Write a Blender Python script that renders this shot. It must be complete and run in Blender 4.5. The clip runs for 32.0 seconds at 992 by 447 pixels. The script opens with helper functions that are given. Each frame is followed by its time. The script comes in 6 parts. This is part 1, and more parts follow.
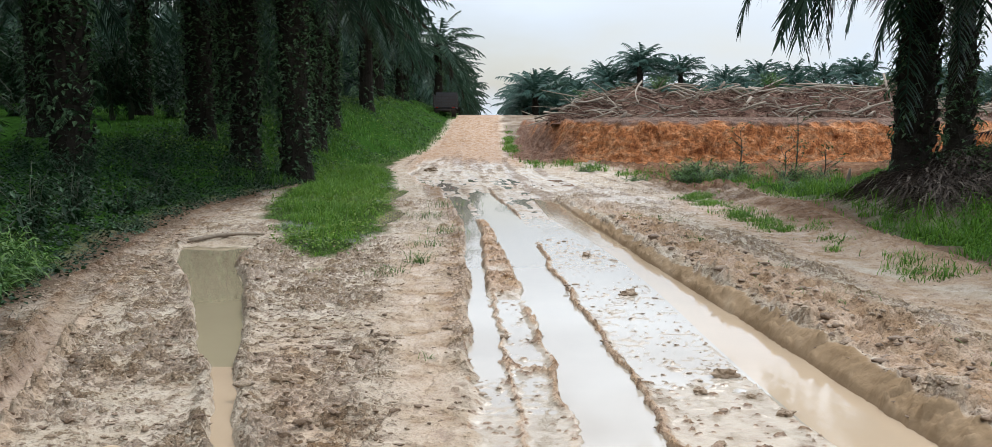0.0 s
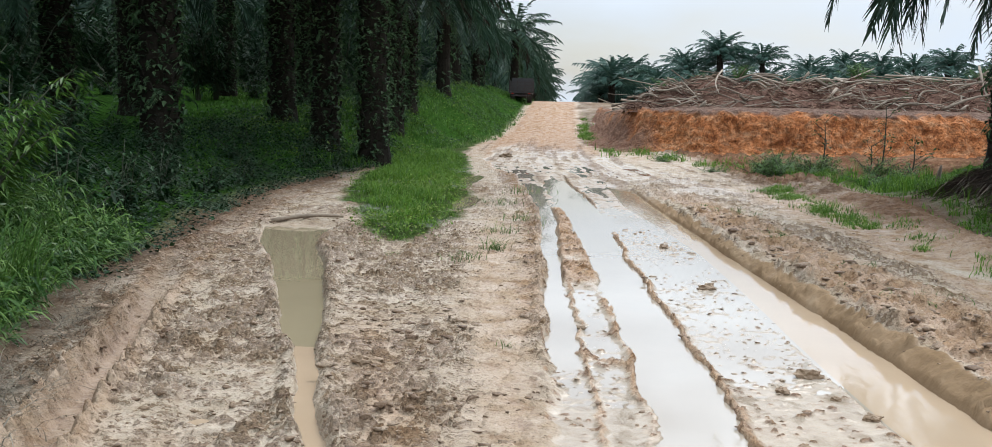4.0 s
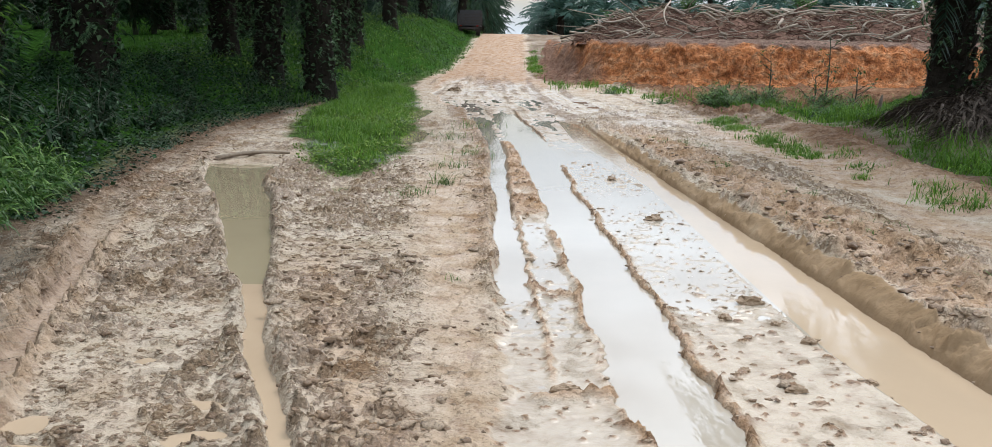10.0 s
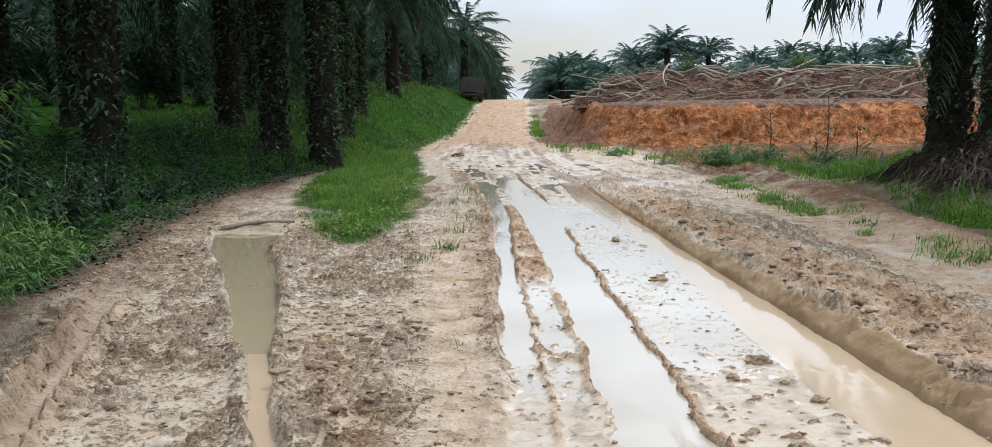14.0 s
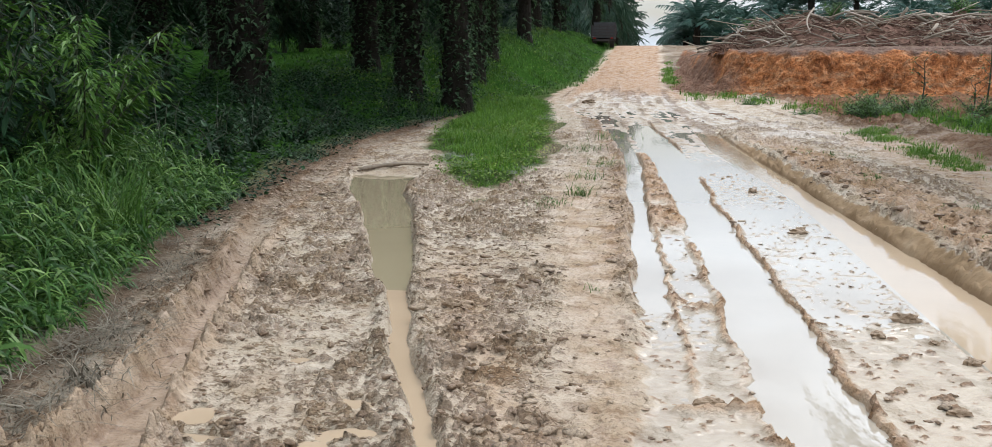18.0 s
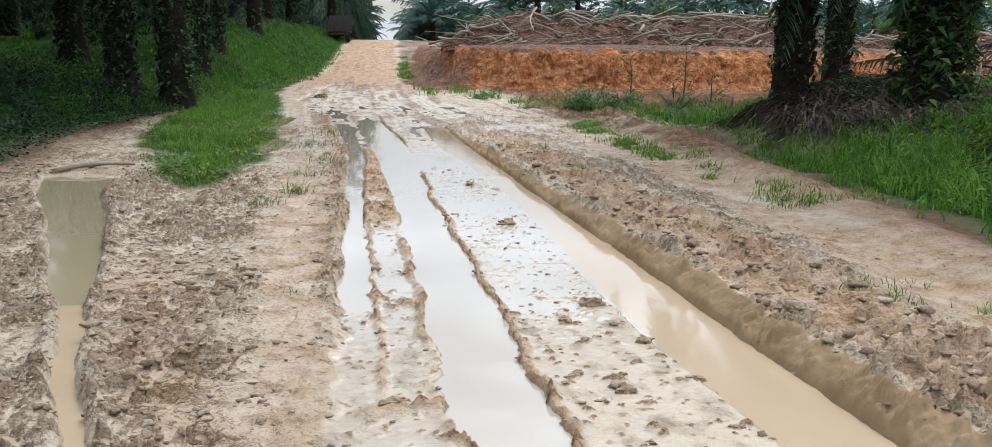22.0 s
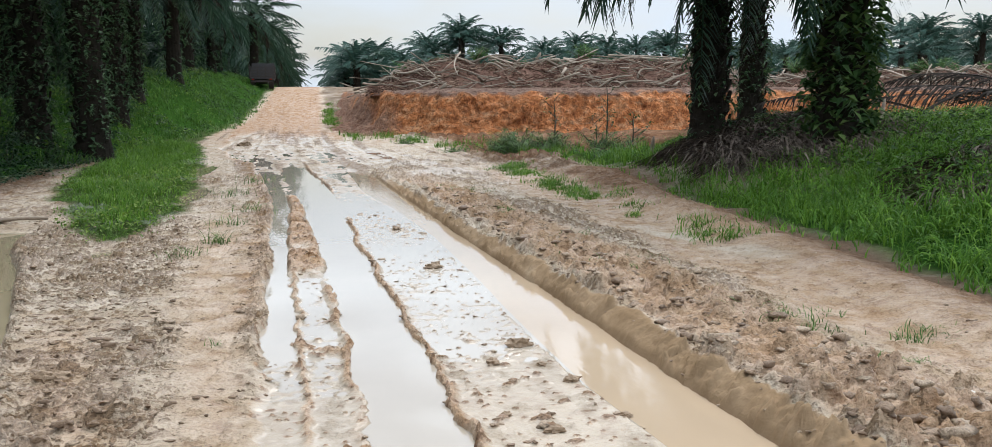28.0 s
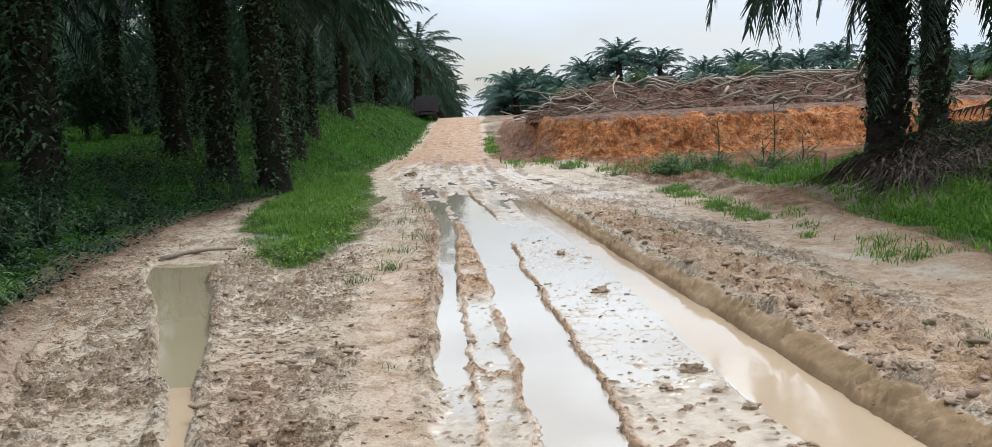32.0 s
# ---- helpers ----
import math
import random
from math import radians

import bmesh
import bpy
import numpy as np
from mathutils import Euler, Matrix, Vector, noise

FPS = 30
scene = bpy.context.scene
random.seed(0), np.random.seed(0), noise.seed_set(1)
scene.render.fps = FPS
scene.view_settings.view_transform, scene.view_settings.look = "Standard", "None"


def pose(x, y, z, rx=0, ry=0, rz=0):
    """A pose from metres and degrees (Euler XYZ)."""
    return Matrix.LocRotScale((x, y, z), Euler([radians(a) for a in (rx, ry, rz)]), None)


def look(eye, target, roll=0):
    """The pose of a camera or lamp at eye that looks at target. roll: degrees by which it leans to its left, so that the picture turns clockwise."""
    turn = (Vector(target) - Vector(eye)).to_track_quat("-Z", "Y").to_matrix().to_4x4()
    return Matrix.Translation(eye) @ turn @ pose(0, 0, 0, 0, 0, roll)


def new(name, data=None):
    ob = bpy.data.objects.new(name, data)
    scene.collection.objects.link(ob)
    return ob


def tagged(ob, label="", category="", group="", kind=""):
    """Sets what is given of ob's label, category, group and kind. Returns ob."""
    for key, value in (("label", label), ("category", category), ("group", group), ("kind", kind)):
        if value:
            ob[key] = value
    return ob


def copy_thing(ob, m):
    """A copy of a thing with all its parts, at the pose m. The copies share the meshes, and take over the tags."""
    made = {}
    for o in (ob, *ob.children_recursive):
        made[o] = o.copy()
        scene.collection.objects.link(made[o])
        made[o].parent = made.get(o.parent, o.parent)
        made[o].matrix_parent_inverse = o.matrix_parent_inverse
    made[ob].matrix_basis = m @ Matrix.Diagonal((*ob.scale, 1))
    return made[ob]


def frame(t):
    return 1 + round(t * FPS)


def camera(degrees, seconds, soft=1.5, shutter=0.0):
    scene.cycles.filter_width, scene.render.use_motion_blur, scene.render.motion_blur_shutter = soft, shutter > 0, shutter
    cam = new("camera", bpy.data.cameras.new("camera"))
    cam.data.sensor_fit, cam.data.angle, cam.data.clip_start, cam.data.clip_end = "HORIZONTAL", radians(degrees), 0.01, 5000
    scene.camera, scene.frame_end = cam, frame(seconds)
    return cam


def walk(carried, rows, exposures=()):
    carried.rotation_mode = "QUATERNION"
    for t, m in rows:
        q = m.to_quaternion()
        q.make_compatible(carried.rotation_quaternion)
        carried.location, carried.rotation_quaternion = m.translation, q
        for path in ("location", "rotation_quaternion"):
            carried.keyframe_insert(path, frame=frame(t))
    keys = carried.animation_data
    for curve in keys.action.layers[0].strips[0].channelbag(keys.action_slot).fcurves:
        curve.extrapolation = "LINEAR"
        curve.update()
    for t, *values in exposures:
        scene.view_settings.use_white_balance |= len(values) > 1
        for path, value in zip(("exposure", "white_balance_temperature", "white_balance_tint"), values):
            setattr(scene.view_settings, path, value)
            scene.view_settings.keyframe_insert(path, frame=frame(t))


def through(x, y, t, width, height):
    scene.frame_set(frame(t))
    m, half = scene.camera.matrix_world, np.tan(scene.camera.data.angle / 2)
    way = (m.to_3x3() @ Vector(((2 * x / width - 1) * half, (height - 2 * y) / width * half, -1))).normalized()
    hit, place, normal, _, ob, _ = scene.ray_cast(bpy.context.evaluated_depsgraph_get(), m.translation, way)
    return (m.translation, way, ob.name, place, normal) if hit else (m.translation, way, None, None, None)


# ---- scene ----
cam = camera(58.19, 32.0, soft=0.4)


def aim(x, y, z, yaw, pitch, lean):
    """A camera pose from an eye and a heading in degrees (yaw to the left of +y)."""
    a, e = radians(yaw), radians(pitch)
    way = Vector((-math.sin(a) * math.cos(e), math.cos(a) * math.cos(e), math.sin(e)))
    return look((x, y, z), Vector((x, y, z)) + way * 10, lean)


# seconds, eye, yaw, pitch, lean
PATH = [
    (0, -0.000, 0.000, 1.650, 0.00, -6.00, 0.15), (0.5, 0.005, 0.009, 1.648, -0.37, -6.61, 0.03), (1, 0.010, 0.031, 1.650, -1.38, -6.94, -0.25),
    (1.5, 0.011, 0.050, 1.648, -1.96, -7.55, -0.43), (2, -0.027, 0.039, 1.646, -0.76, -8.74, -0.47), (2.5, -0.098, 0.021, 1.658, 2.99, -9.23, -0.32),
    (4.5, -0.060, 0.005, 1.674, 4.64, -6.52, 1.31), (5, -0.058, 0.018, 1.675, 3.32, -6.78, 1.22), (5.5, -0.052, 0.018, 1.673, 2.33, -7.11, 0.91),
    (6, -0.040, 0.026, 1.670, 1.64, -7.15, 0.36), (6.5, -0.036, 0.027, 1.669, 1.30, -7.19, -0.05), (7, -0.039, 0.029, 1.668, 0.63, -7.61, -0.18),
    (7.5, -0.036, 0.023, 1.674, -0.00, -7.46, -0.27), (8, -0.034, 0.008, 1.678, -0.70, -6.78, -0.67), (8.5, -0.031, -0.002, 1.671, -0.58, -7.31, -0.50),
    (9, -0.037, -0.014, 1.661, -1.05, -9.24, 0.89), (9.5, -0.037, -0.004, 1.660, -1.12, -11.37, 1.48), (10, -0.045, 0.005, 1.667, 1.34, -11.09, 0.93),
    (10.5, -0.047, -0.002, 1.677, 3.01, -8.55, 0.16), (11, -0.050, -0.015, 1.678, 4.00, -6.91, 0.50), (11.5, -0.046, -0.015, 1.675, 3.95, -6.71, 0.97),
    (12, -0.043, -0.013, 1.671, 3.54, -6.87, 1.02), (12.5, -0.039, -0.010, 1.666, 3.43, -7.11, 0.86), (13, -0.042, -0.006, 1.666, 3.50, -7.35, 0.54),
    (13.5, -0.034, -0.009, 1.671, 2.96, -7.67, 0.15), (14, -0.027, -0.012, 1.673, 1.74, -7.00, -0.44), (14.5, -0.029, -0.013, 1.669, 0.45, -7.19, -0.36),
    (16.5, -0.030, 0.001, 1.665, 0.51, -7.26, -0.66), (17, -0.043, -0.004, 1.661, 1.93, -7.95, -0.48), (17.5, -0.062, -0.011, 1.653, 4.13, -9.32, -0.47),
    (18, -0.100, -0.043, 1.655, 9.91, -10.34, -0.05), (18.5, -0.109, -0.045, 1.651, 16.40, -11.96, 0.53), (19, -0.105, -0.050, 1.655, 19.31, -12.75, 0.81),
    (19.5, -0.110, -0.043, 1.659, 19.92, -12.52, 0.80), (20, -0.090, -0.023, 1.656, 17.97, -11.93, 0.93), (20.5, 0.009, 0.029, 1.649, 9.72, -10.97, 0.85),
    (21, 0.118, 0.062, 1.661, 3.16, -10.69, 0.95), (21.5, 0.186, 0.094, 1.661, -1.82, -10.49, 0.76), (22, 0.231, 0.105, 1.658, -6.53, -10.61, 0.74),
    (22.5, 0.258, 0.122, 1.659, -10.30, -10.82, 0.98), (23, 0.269, 0.128, 1.659, -11.19, -10.94, 0.17), (23.5, 0.273, 0.123, 1.663, -11.48, -10.53, -0.41),
    (24, 0.273, 0.117, 1.662, -10.90, -9.67, -0.86), (24.5, 0.274, 0.111, 1.663, -10.77, -8.77, -1.02), (25, 0.276, 0.102, 1.668, -10.92, -7.67, -1.20),
    (25.5, 0.275, 0.101, 1.663, -10.60, -6.95, -1.19), (27.5, 0.274, 0.090, 1.659, -11.08, -7.57, -0.17), (28, 0.271, 0.095, 1.656, -11.05, -7.83, -0.32),
    (28.5, 0.268, 0.096, 1.656, -10.81, -7.71, -0.33), (29, 0.266, 0.095, 1.654, -10.37, -7.49, -0.42), (29.5, 0.265, 0.103, 1.652, -10.05, -7.29, -0.33),
    (30, 0.263, 0.110, 1.651, -9.13, -7.27, -0.37), (30.5, 0.257, 0.115, 1.647, -7.83, -7.55, -0.75), (31, 0.240, 0.119, 1.649, -4.98, -6.90, -1.23),
    (31.5, 0.226, 0.121, 1.649, -2.75, -5.93, -2.20), (32, 0.217, 0.106, 1.649, -0.75, -5.96, -2.61),
]
walk(cam, [(r[0], aim(*r[1:])) for r in PATH], exposures=((0, 0.04, 6200, 11), (32, 0.04, 6200, 11)))

# ---- light ----
SUN_EL, SUN_AZ = 52.0, 24.0
SKY_LOW, SKY_HIGH = 0.84, 2.6  # thin overcast: brightest overhead
world = bpy.data.worlds.new("world")
scene.world = world
world.use_nodes = True
wn, wl = world.node_tree.nodes, world.node_tree.links
wn.clear()
w_out = wn.new("ShaderNodeOutputWorld")
w_bg = wn.new("ShaderNodeBackground")
w_sky = wn.new("ShaderNodeTexSky")
w_sky.sky_type = "NISHITA"
w_sky.sun_disc = False
w_sky.sun_elevation, w_sky.sun_rotation = radians(SUN_EL), radians(SUN_AZ)
w_sky.dust_density = 3.0
w_dim = wn.new("ShaderNodeVectorMath")
w_dim.operation = "SCALE"
w_dim.inputs["Scale"].default_value = 0.11
w_co = wn.new("ShaderNodeTexCoord")
w_map = wn.new("ShaderNodeMapping")
w_map.inputs["Scale"].default_value = (1.6, 1.6, 5.0)
w_noise = wn.new("ShaderNodeTexNoise")
w_noise.inputs["Scale"].default_value = 1.7
w_noise.inputs["Detail"].default_value = 5.0
w_ramp = wn.new("ShaderNodeValToRGB")
w_ramp.color_ramp.elements[0].position = 0.36
w_ramp.color_ramp.elements[0].color = (0.22, 0.22, 0.22, 1)
w_ramp.color_ramp.elements[1].position = 0.56
w_ramp.color_ramp.elements[1].color = (1, 1, 1, 1)
w_mix = wn.new("ShaderNodeMix")
w_mix.data_type = "RGBA"
w_sep = wn.new("ShaderNodeSeparateXYZ")
w_grad = wn.new("ShaderNodeMapRange")
w_grad.interpolation_type = "SMOOTHSTEP"
w_grad.inputs["From Min"].default_value, w_grad.inputs["From Max"].default_value = 0.10, 0.36
w_grad.inputs["To Min"].default_value, w_grad.inputs["To Max"].default_value = SKY_LOW, SKY_HIGH
w_cloud = wn.new("ShaderNodeVectorMath")
w_cloud.operation = "SCALE"
w_cloud.inputs[0].default_value = (0.91, 1.0, 1.08)
wl.new(w_co.outputs["Generated"], w_sep.inputs["Vector"])
wl.new(w_sep.outputs["Z"], w_grad.inputs["Value"])
wl.new(w_grad.outputs["Result"], w_cloud.inputs["Scale"])
wl.new(w_cloud.outputs["Vector"], w_mix.inputs["B"])
wl.new(w_co.outputs["Generated"], w_map.inputs["Vector"])
wl.new(w_map.outputs["Vector"], w_noise.inputs["Vector"])
wl.new(w_noise.outputs["Fac"], w_ramp.inputs["Fac"])
wl.new(w_ramp.outputs["Color"], w_mix.inputs["Factor"])
wl.new(w_sky.outputs["Color"], w_dim.inputs[0])
wl.new(w_dim.outputs["Vector"], w_mix.inputs["A"])
wl.new(w_mix.outputs["Result"], w_bg.inputs["Color"])
wl.new(w_bg.outputs["Background"], w_out.inputs["Surface"])
w_bg.inputs["Strength"].default_value = 1.0

sun = new("sun", bpy.data.lights.new("sun", "SUN"))
sun.data.energy, sun.data.angle, sun.data.color = 2.0, radians(9), (1.0, 0.96, 0.9)
_el, _az = radians(SUN_EL), radians(SUN_AZ)
sun.matrix_world = look((0, 0, 60), Vector((0, 0, 60)) - Vector((math.sin(_az) * math.cos(_el), math.cos(_az) * math.cos(_el), math.sin(_el))))


# ---- numpy noise ----
def lattice(ix, iy, seed):
    n = (ix.astype(np.int64) * 374761393 + iy.astype(np.int64) * 668265263 + seed * 982451653) & 0x7FFFFFFF
    n = ((n ^ (n >> 13)) * 1274126177) & 0x7FFFFFFF
    n = ((n ^ (n >> 16)) * 2246822519) & 0x7FFFFFFF
    return (n & 0xFFFFF) / float(0xFFFFF)


def vnoise(x, y, seed):
    ix, iy = np.floor(x), np.floor(y)
    fx, fy = x - ix, y - iy
    fx, fy = fx * fx * (3 - 2 * fx), fy * fy * (3 - 2 * fy)
    a, b = lattice(ix, iy, seed), lattice(ix + 1, iy, seed)
    c, d = lattice(ix, iy + 1, seed), lattice(ix + 1, iy + 1, seed)
    return (a + (b - a) * fx) * (1 - fy) + (c + (d - c) * fx) * fy


def fbm(x, y, size, octaves=3, seed=0):
    """Smooth noise from -1 to 1, whose largest waves are size metres."""
    s, amp, tot = 0.0, 1.0, 0.0
    ca, sa = math.cos(0.6), math.sin(0.6)
    for k in range(octaves):
        q = 2 ** k / size
        s = s + amp * (2 * vnoise((x * ca - y * sa) * q + 17.3 * k, (x * sa + y * ca) * q + 5.1 * k, seed + k) - 1)
        tot += amp
        amp *= 0.5
        ca, sa = ca * 0.8 - sa * 0.6, sa * 0.8 + ca * 0.6
    return s / tot


def cells(x, y, size, seed):
    """Distance to the nearest of scattered points, in cell sizes, and that point's own random value."""
    u, v = x / size, y / size
    iu, iv = np.floor(u), np.floor(v)
    best, pick = np.full(np.shape(x), 9.0), np.zeros(np.shape(x))
    for a in (-1, 0, 1):
        for b in (-1, 0, 1):
            cu, cv = iu + a, iv + b
            d = (cu + lattice(cu, cv, seed) - u) ** 2 + (cv + lattice(cu, cv, seed + 7) - v) ** 2
            nearer = d < best
            best = np.where(nearer, d, best)
            pick = np.where(nearer, lattice(cu, cv, seed + 13), pick)
    return np.sqrt(best), pick


def smooth(a, b, v):
    t = np.clip((v - a) / (b - a), 0, 1)
    return t * t * (3 - 2 * t)


# ---- materials ----
class Mat:
    """A node material under construction."""

    def __init__(self, name):
        self.m = bpy.data.materials.new(name)
        self.m.use_nodes = True
        self.n, self.l = self.m.node_tree.nodes, self.m.node_tree.links
        self.p = self.n["Principled BSDF"]
        self.co = None

    def coords(self):
        if self.co is None:
            self.co = self.n.new("ShaderNodeTexCoord").outputs["Object"]
        return self.co

    def noise(self, size, detail=4.0, rough=0.55, stretch=(1, 1, 1), warp=0.0):
        mp = self.n.new("ShaderNodeMapping")
        mp.inputs["Scale"].default_value = stretch
        self.l.new(self.coords(), mp.inputs["Vector"])
        t = self.n.new("ShaderNodeTexNoise")
        t.inputs["Scale"].default_value = 1.0 / size
        t.inputs["Detail"].default_value = detail
        t.inputs["Roughness"].default_value = rough
        t.inputs["Distortion"].default_value = warp
        self.l.new(mp.outputs["Vector"], t.inputs["Vector"])
        return t.outputs["Fac"]

    def ramp(self, fac, stops):
        r = self.n.new("ShaderNodeValToRGB")
        e = r.color_ramp.elements
        while len(e) < len(stops):
            e.new(0.5)
        for s, (pos, col) in zip(e, stops):
            s.position = pos
            s.color = (*col, 1) if isinstance(col, tuple) else (col, col, col, 1)
        self.l.new(fac, r.inputs["Fac"])
        return r.outputs["Color"]

    def mix(self, fac, a, b, mode="MIX"):
        x = self.n.new("ShaderNodeMix")
        x.data_type, x.blend_type = "RGBA", mode
        for key, v in (("Factor", fac), ("A", a), ("B", b)):
            if isinstance(v, bpy.types.NodeSocket):
                self.l.new(v, x.inputs[key])
            elif key == "Factor":
                x.inputs[0].default_value = v
            else:
                x.inputs[key].default_value = (*v, 1)
        return x.outputs["Result"]

    def math(self, op, a, b=0.0):
        x = self.n.new("ShaderNodeMath")
        x.operation = op
        for k, v in ((0, a), (1, b)):
            if isinstance(v, bpy.types.NodeSocket):
                self.l.new(v, x.inputs[k])
            else:
                x.inputs[k].default_value = v
        return x.outputs["Value"]

    def attr(self, name):
        a = self.n.new("ShaderNodeAttribute")
        a.attribute_name = name
        return a.outputs["Fac"]

    def island(self):
        return self.n.new("ShaderNodeNewGeometry").outputs["Random Per Island"]

    def obrandom(self):
        return self.n.new("ShaderNodeObjectInfo").outputs["Random"]

    def bump(self, height, strength=0.5, distance=0.02, after=None):
        b = self.n.new("ShaderNodeBump")
        b.inputs["Strength"].default_value = strength
        b.inputs["Distance"].default_value = distance
        self.l.new(height, b.inputs["Height"])
        if after is not None:
            self.l.new(after, b.inputs["Normal"])
        self.l.new(b.outputs["Normal"], self.p.inputs["Normal"])
        return b.outputs["Normal"]

    def set(self, key, v):
        if isinstance(v, bpy.types.NodeSocket):
            self.l.new(v, self.p.inputs[key])
        else:
            self.p.inputs[key].default_value = (*v, 1) if isinstance(v, tuple) else v
        return self


def leaf_material(name, dark, mid, light, rough=0.5, through=0.25):
    k = Mat(name)
    c = k.ramp(k.island(), [(0.0, dark), (0.55, mid), (1.0, light)])
    c = k.mix(k.ramp(k.noise(0.9, 2.0), [(0.35, 0.0), (0.7, 0.6)]), c, dark)
    k.set("Base Color", c).set("Roughness", rough).set("Specular IOR Level", 0.15)
    tr = k.n.new("ShaderNodeBsdfTranslucent")
    k.l.new(c, tr.inputs["Color"])
    ms = k.n.new("ShaderNodeMixShader")
    ms.inputs["Fac"].default_value = through
    out = k.n["Material Output"]
    k.l.new(k.p.outputs["BSDF"], ms.inputs[1])
    k.l.new(tr.outputs["BSDF"], ms.inputs[2])
    k.l.new(ms.outputs["Shader"], out.inputs["Surface"])
    return k.m


def ground_material():
    k = Mat("clay mud")
    big, mid, fine = k.noise(1.6, 4.0), k.noise(0.16, 5.0, 0.65), k.noise(0.022, 4.0, 0.7)
    grain = k.noise(0.045, 4.0, 0.65, (0.8, 1.1, 1), 1.2)
    dry = k.ramp(big, [(0.3, (0.335, 0.255, 0.172)), (0.52, (0.415, 0.34, 0.25)), (0.72, (0.345, 0.255, 0.172))])
    dry = k.mix(k.ramp(mid, [(0.36, 0.55), (0.47, 0.0)]), dry, (0.20, 0.13, 0.08))
    dry = k.mix(k.ramp(fine, [(0.34, 0.45), (0.45, 0.0)]), dry, (0.14, 0.088, 0.05))
    dry = k.mix(k.ramp(fine, [(0.56, 0.0), (0.68, 0.5)]), dry, (0.42, 0.355, 0.275))
    red = k.ramp(mid, [(0.3, (0.21, 0.107, 0.05)), (0.5, (0.33, 0.196, 0.105)), (0.7, (0.42, 0.285, 0.175))])
    red = k.mix(k.ramp(fine, [(0.36, 0.6), (0.48, 0.0)]), red, (0.10, 0.056, 0.03))
    red = k.mix(k.ramp(fine, [(0.57, 0.0), (0.7, 0.45)]), red, (0.41, 0.325, 0.235))
    # turned-up clods are moister and browner than the pale slurry between them
    turn = k.math("ADD", k.attr("turned"), k.math("MULTIPLY", k.math("SUBTRACT", k.math("ADD", grain, k.math("MULTIPLY", fine, 0.5)), 0.75), 2.4))
    up = k.math("MULTIPLY", k.ramp(turn, [(0.49, 0.0), (0.6, 0.74)]), k.ramp(k.attr("turned"), [(0.04, 0.0), (0.2, 1.0)]))
    dry = k.mix(up, dry, k.ramp(fine, [(0.35, (0.06, 0.033, 0.017)), (0.52, (0.155, 0.094, 0.051)), (0.68, (0.30, 0.21, 0.13))]))
    red = k.mix(up, red, k.ramp(fine, [(0.35, (0.075, 0.038, 0.018)), (0.52, (0.17, 0.094, 0.048)), (0.68, (0.29, 0.18, 0.105))]))
    c = k.mix(k.attr("red"), dry, red)
    wetcol = k.ramp(mid, [(0.3, (0.23, 0.172, 0.113)), (0.6, (0.32, 0.262, 0.195))])
    c = k.mix(k.math("MULTIPLY", k.ramp(k.attr("wet"), [(0.4, 0.0), (0.75, 1.0)]), 0.85), c, wetcol)
    # the soil mask holds bare soil, plus shade painted on the left mud
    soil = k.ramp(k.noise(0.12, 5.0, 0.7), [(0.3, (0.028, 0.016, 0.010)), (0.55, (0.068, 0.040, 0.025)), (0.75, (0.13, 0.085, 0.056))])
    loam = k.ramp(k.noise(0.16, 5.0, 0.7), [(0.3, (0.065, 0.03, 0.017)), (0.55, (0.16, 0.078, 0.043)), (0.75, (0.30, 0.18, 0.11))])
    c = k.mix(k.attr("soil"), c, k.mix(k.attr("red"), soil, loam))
    herb = k.ramp(k.noise(0.2, 5.0, 0.7), [(0.3, (0.01, 0.024, 0.005)), (0.55, (0.03, 0.075, 0.012)), (0.75, (0.065, 0.14, 0.022))])
    c = k.mix(k.attr("herb"), c, herb)
    cut = k.attr("cut")
    c = k.mix(cut, c, k.ramp(k.noise(0.3, 4.0, 0.6, (1, 0.35, 1)), [(0.3, (0.19, 0.125, 0.07)), (0.6, (0.26, 0.178, 0.106)), (0.75, (0.33, 0.245, 0.158))]))
    k.set("Base Color", c)
    w = k.attr("wet")
    patch = k.ramp(k.noise(0.2, 4.0, 0.55, (1, 0.6, 1)), [(0.34, 0.2), (0.48, 1.0)])
    film = k.math("MULTIPLY", w, patch)
    damp = k.math("MULTIPLY", k.ramp(k.noise(0.35, 5.0, 0.65), [(0.40, 0.04), (0.62, 0.42)]), k.math("SUBTRACT", 1.0, k.math("MAXIMUM", k.attr("herb"), k.attr("soil"))))
    film = k.math("MULTIPLY", k.math("MAXIMUM", film, damp), k.math("SUBTRACT", 1.0, k.math("MULTIPLY", cut, 0.8)))
    k.set("Roughness", k.ramp(film, [(0.0, 0.85), (0.45, 0.48), (1.0, 0.34)]))
    k.set("IOR", 1.55)
    k.set("Specular IOR Level", k.ramp(film, [(0.06, 0.0), (0.3, 0.4), (0.8, 0.55)]))
    h = k.math("ADD", k.math("MULTIPLY", mid, 1.0), k.math("ADD", k.math("MULTIPLY", fine, 0.28), k.math("ADD", k.math("MULTIPLY", grain, 0.5), k.math("MULTIPLY", up, 0.3))))
    b = k.n.new("ShaderNodeBump")
    b.inputs["Distance"].default_value = 0.06
    k.l.new(h, b.inputs["Height"])
    k.l.new(k.math("MULTIPLY", k.ramp(film, [(0.0, 1.0), (0.4, 0.7), (0.65, 0.25), (1.0, 0.06)]), k.math("SUBTRACT", 1.0, k.math("MULTIPLY", cut, 0.7))), b.inputs["Strength"])
    k.l.new(b.outputs["Normal"], k.p.inputs["Normal"])
    return k.m


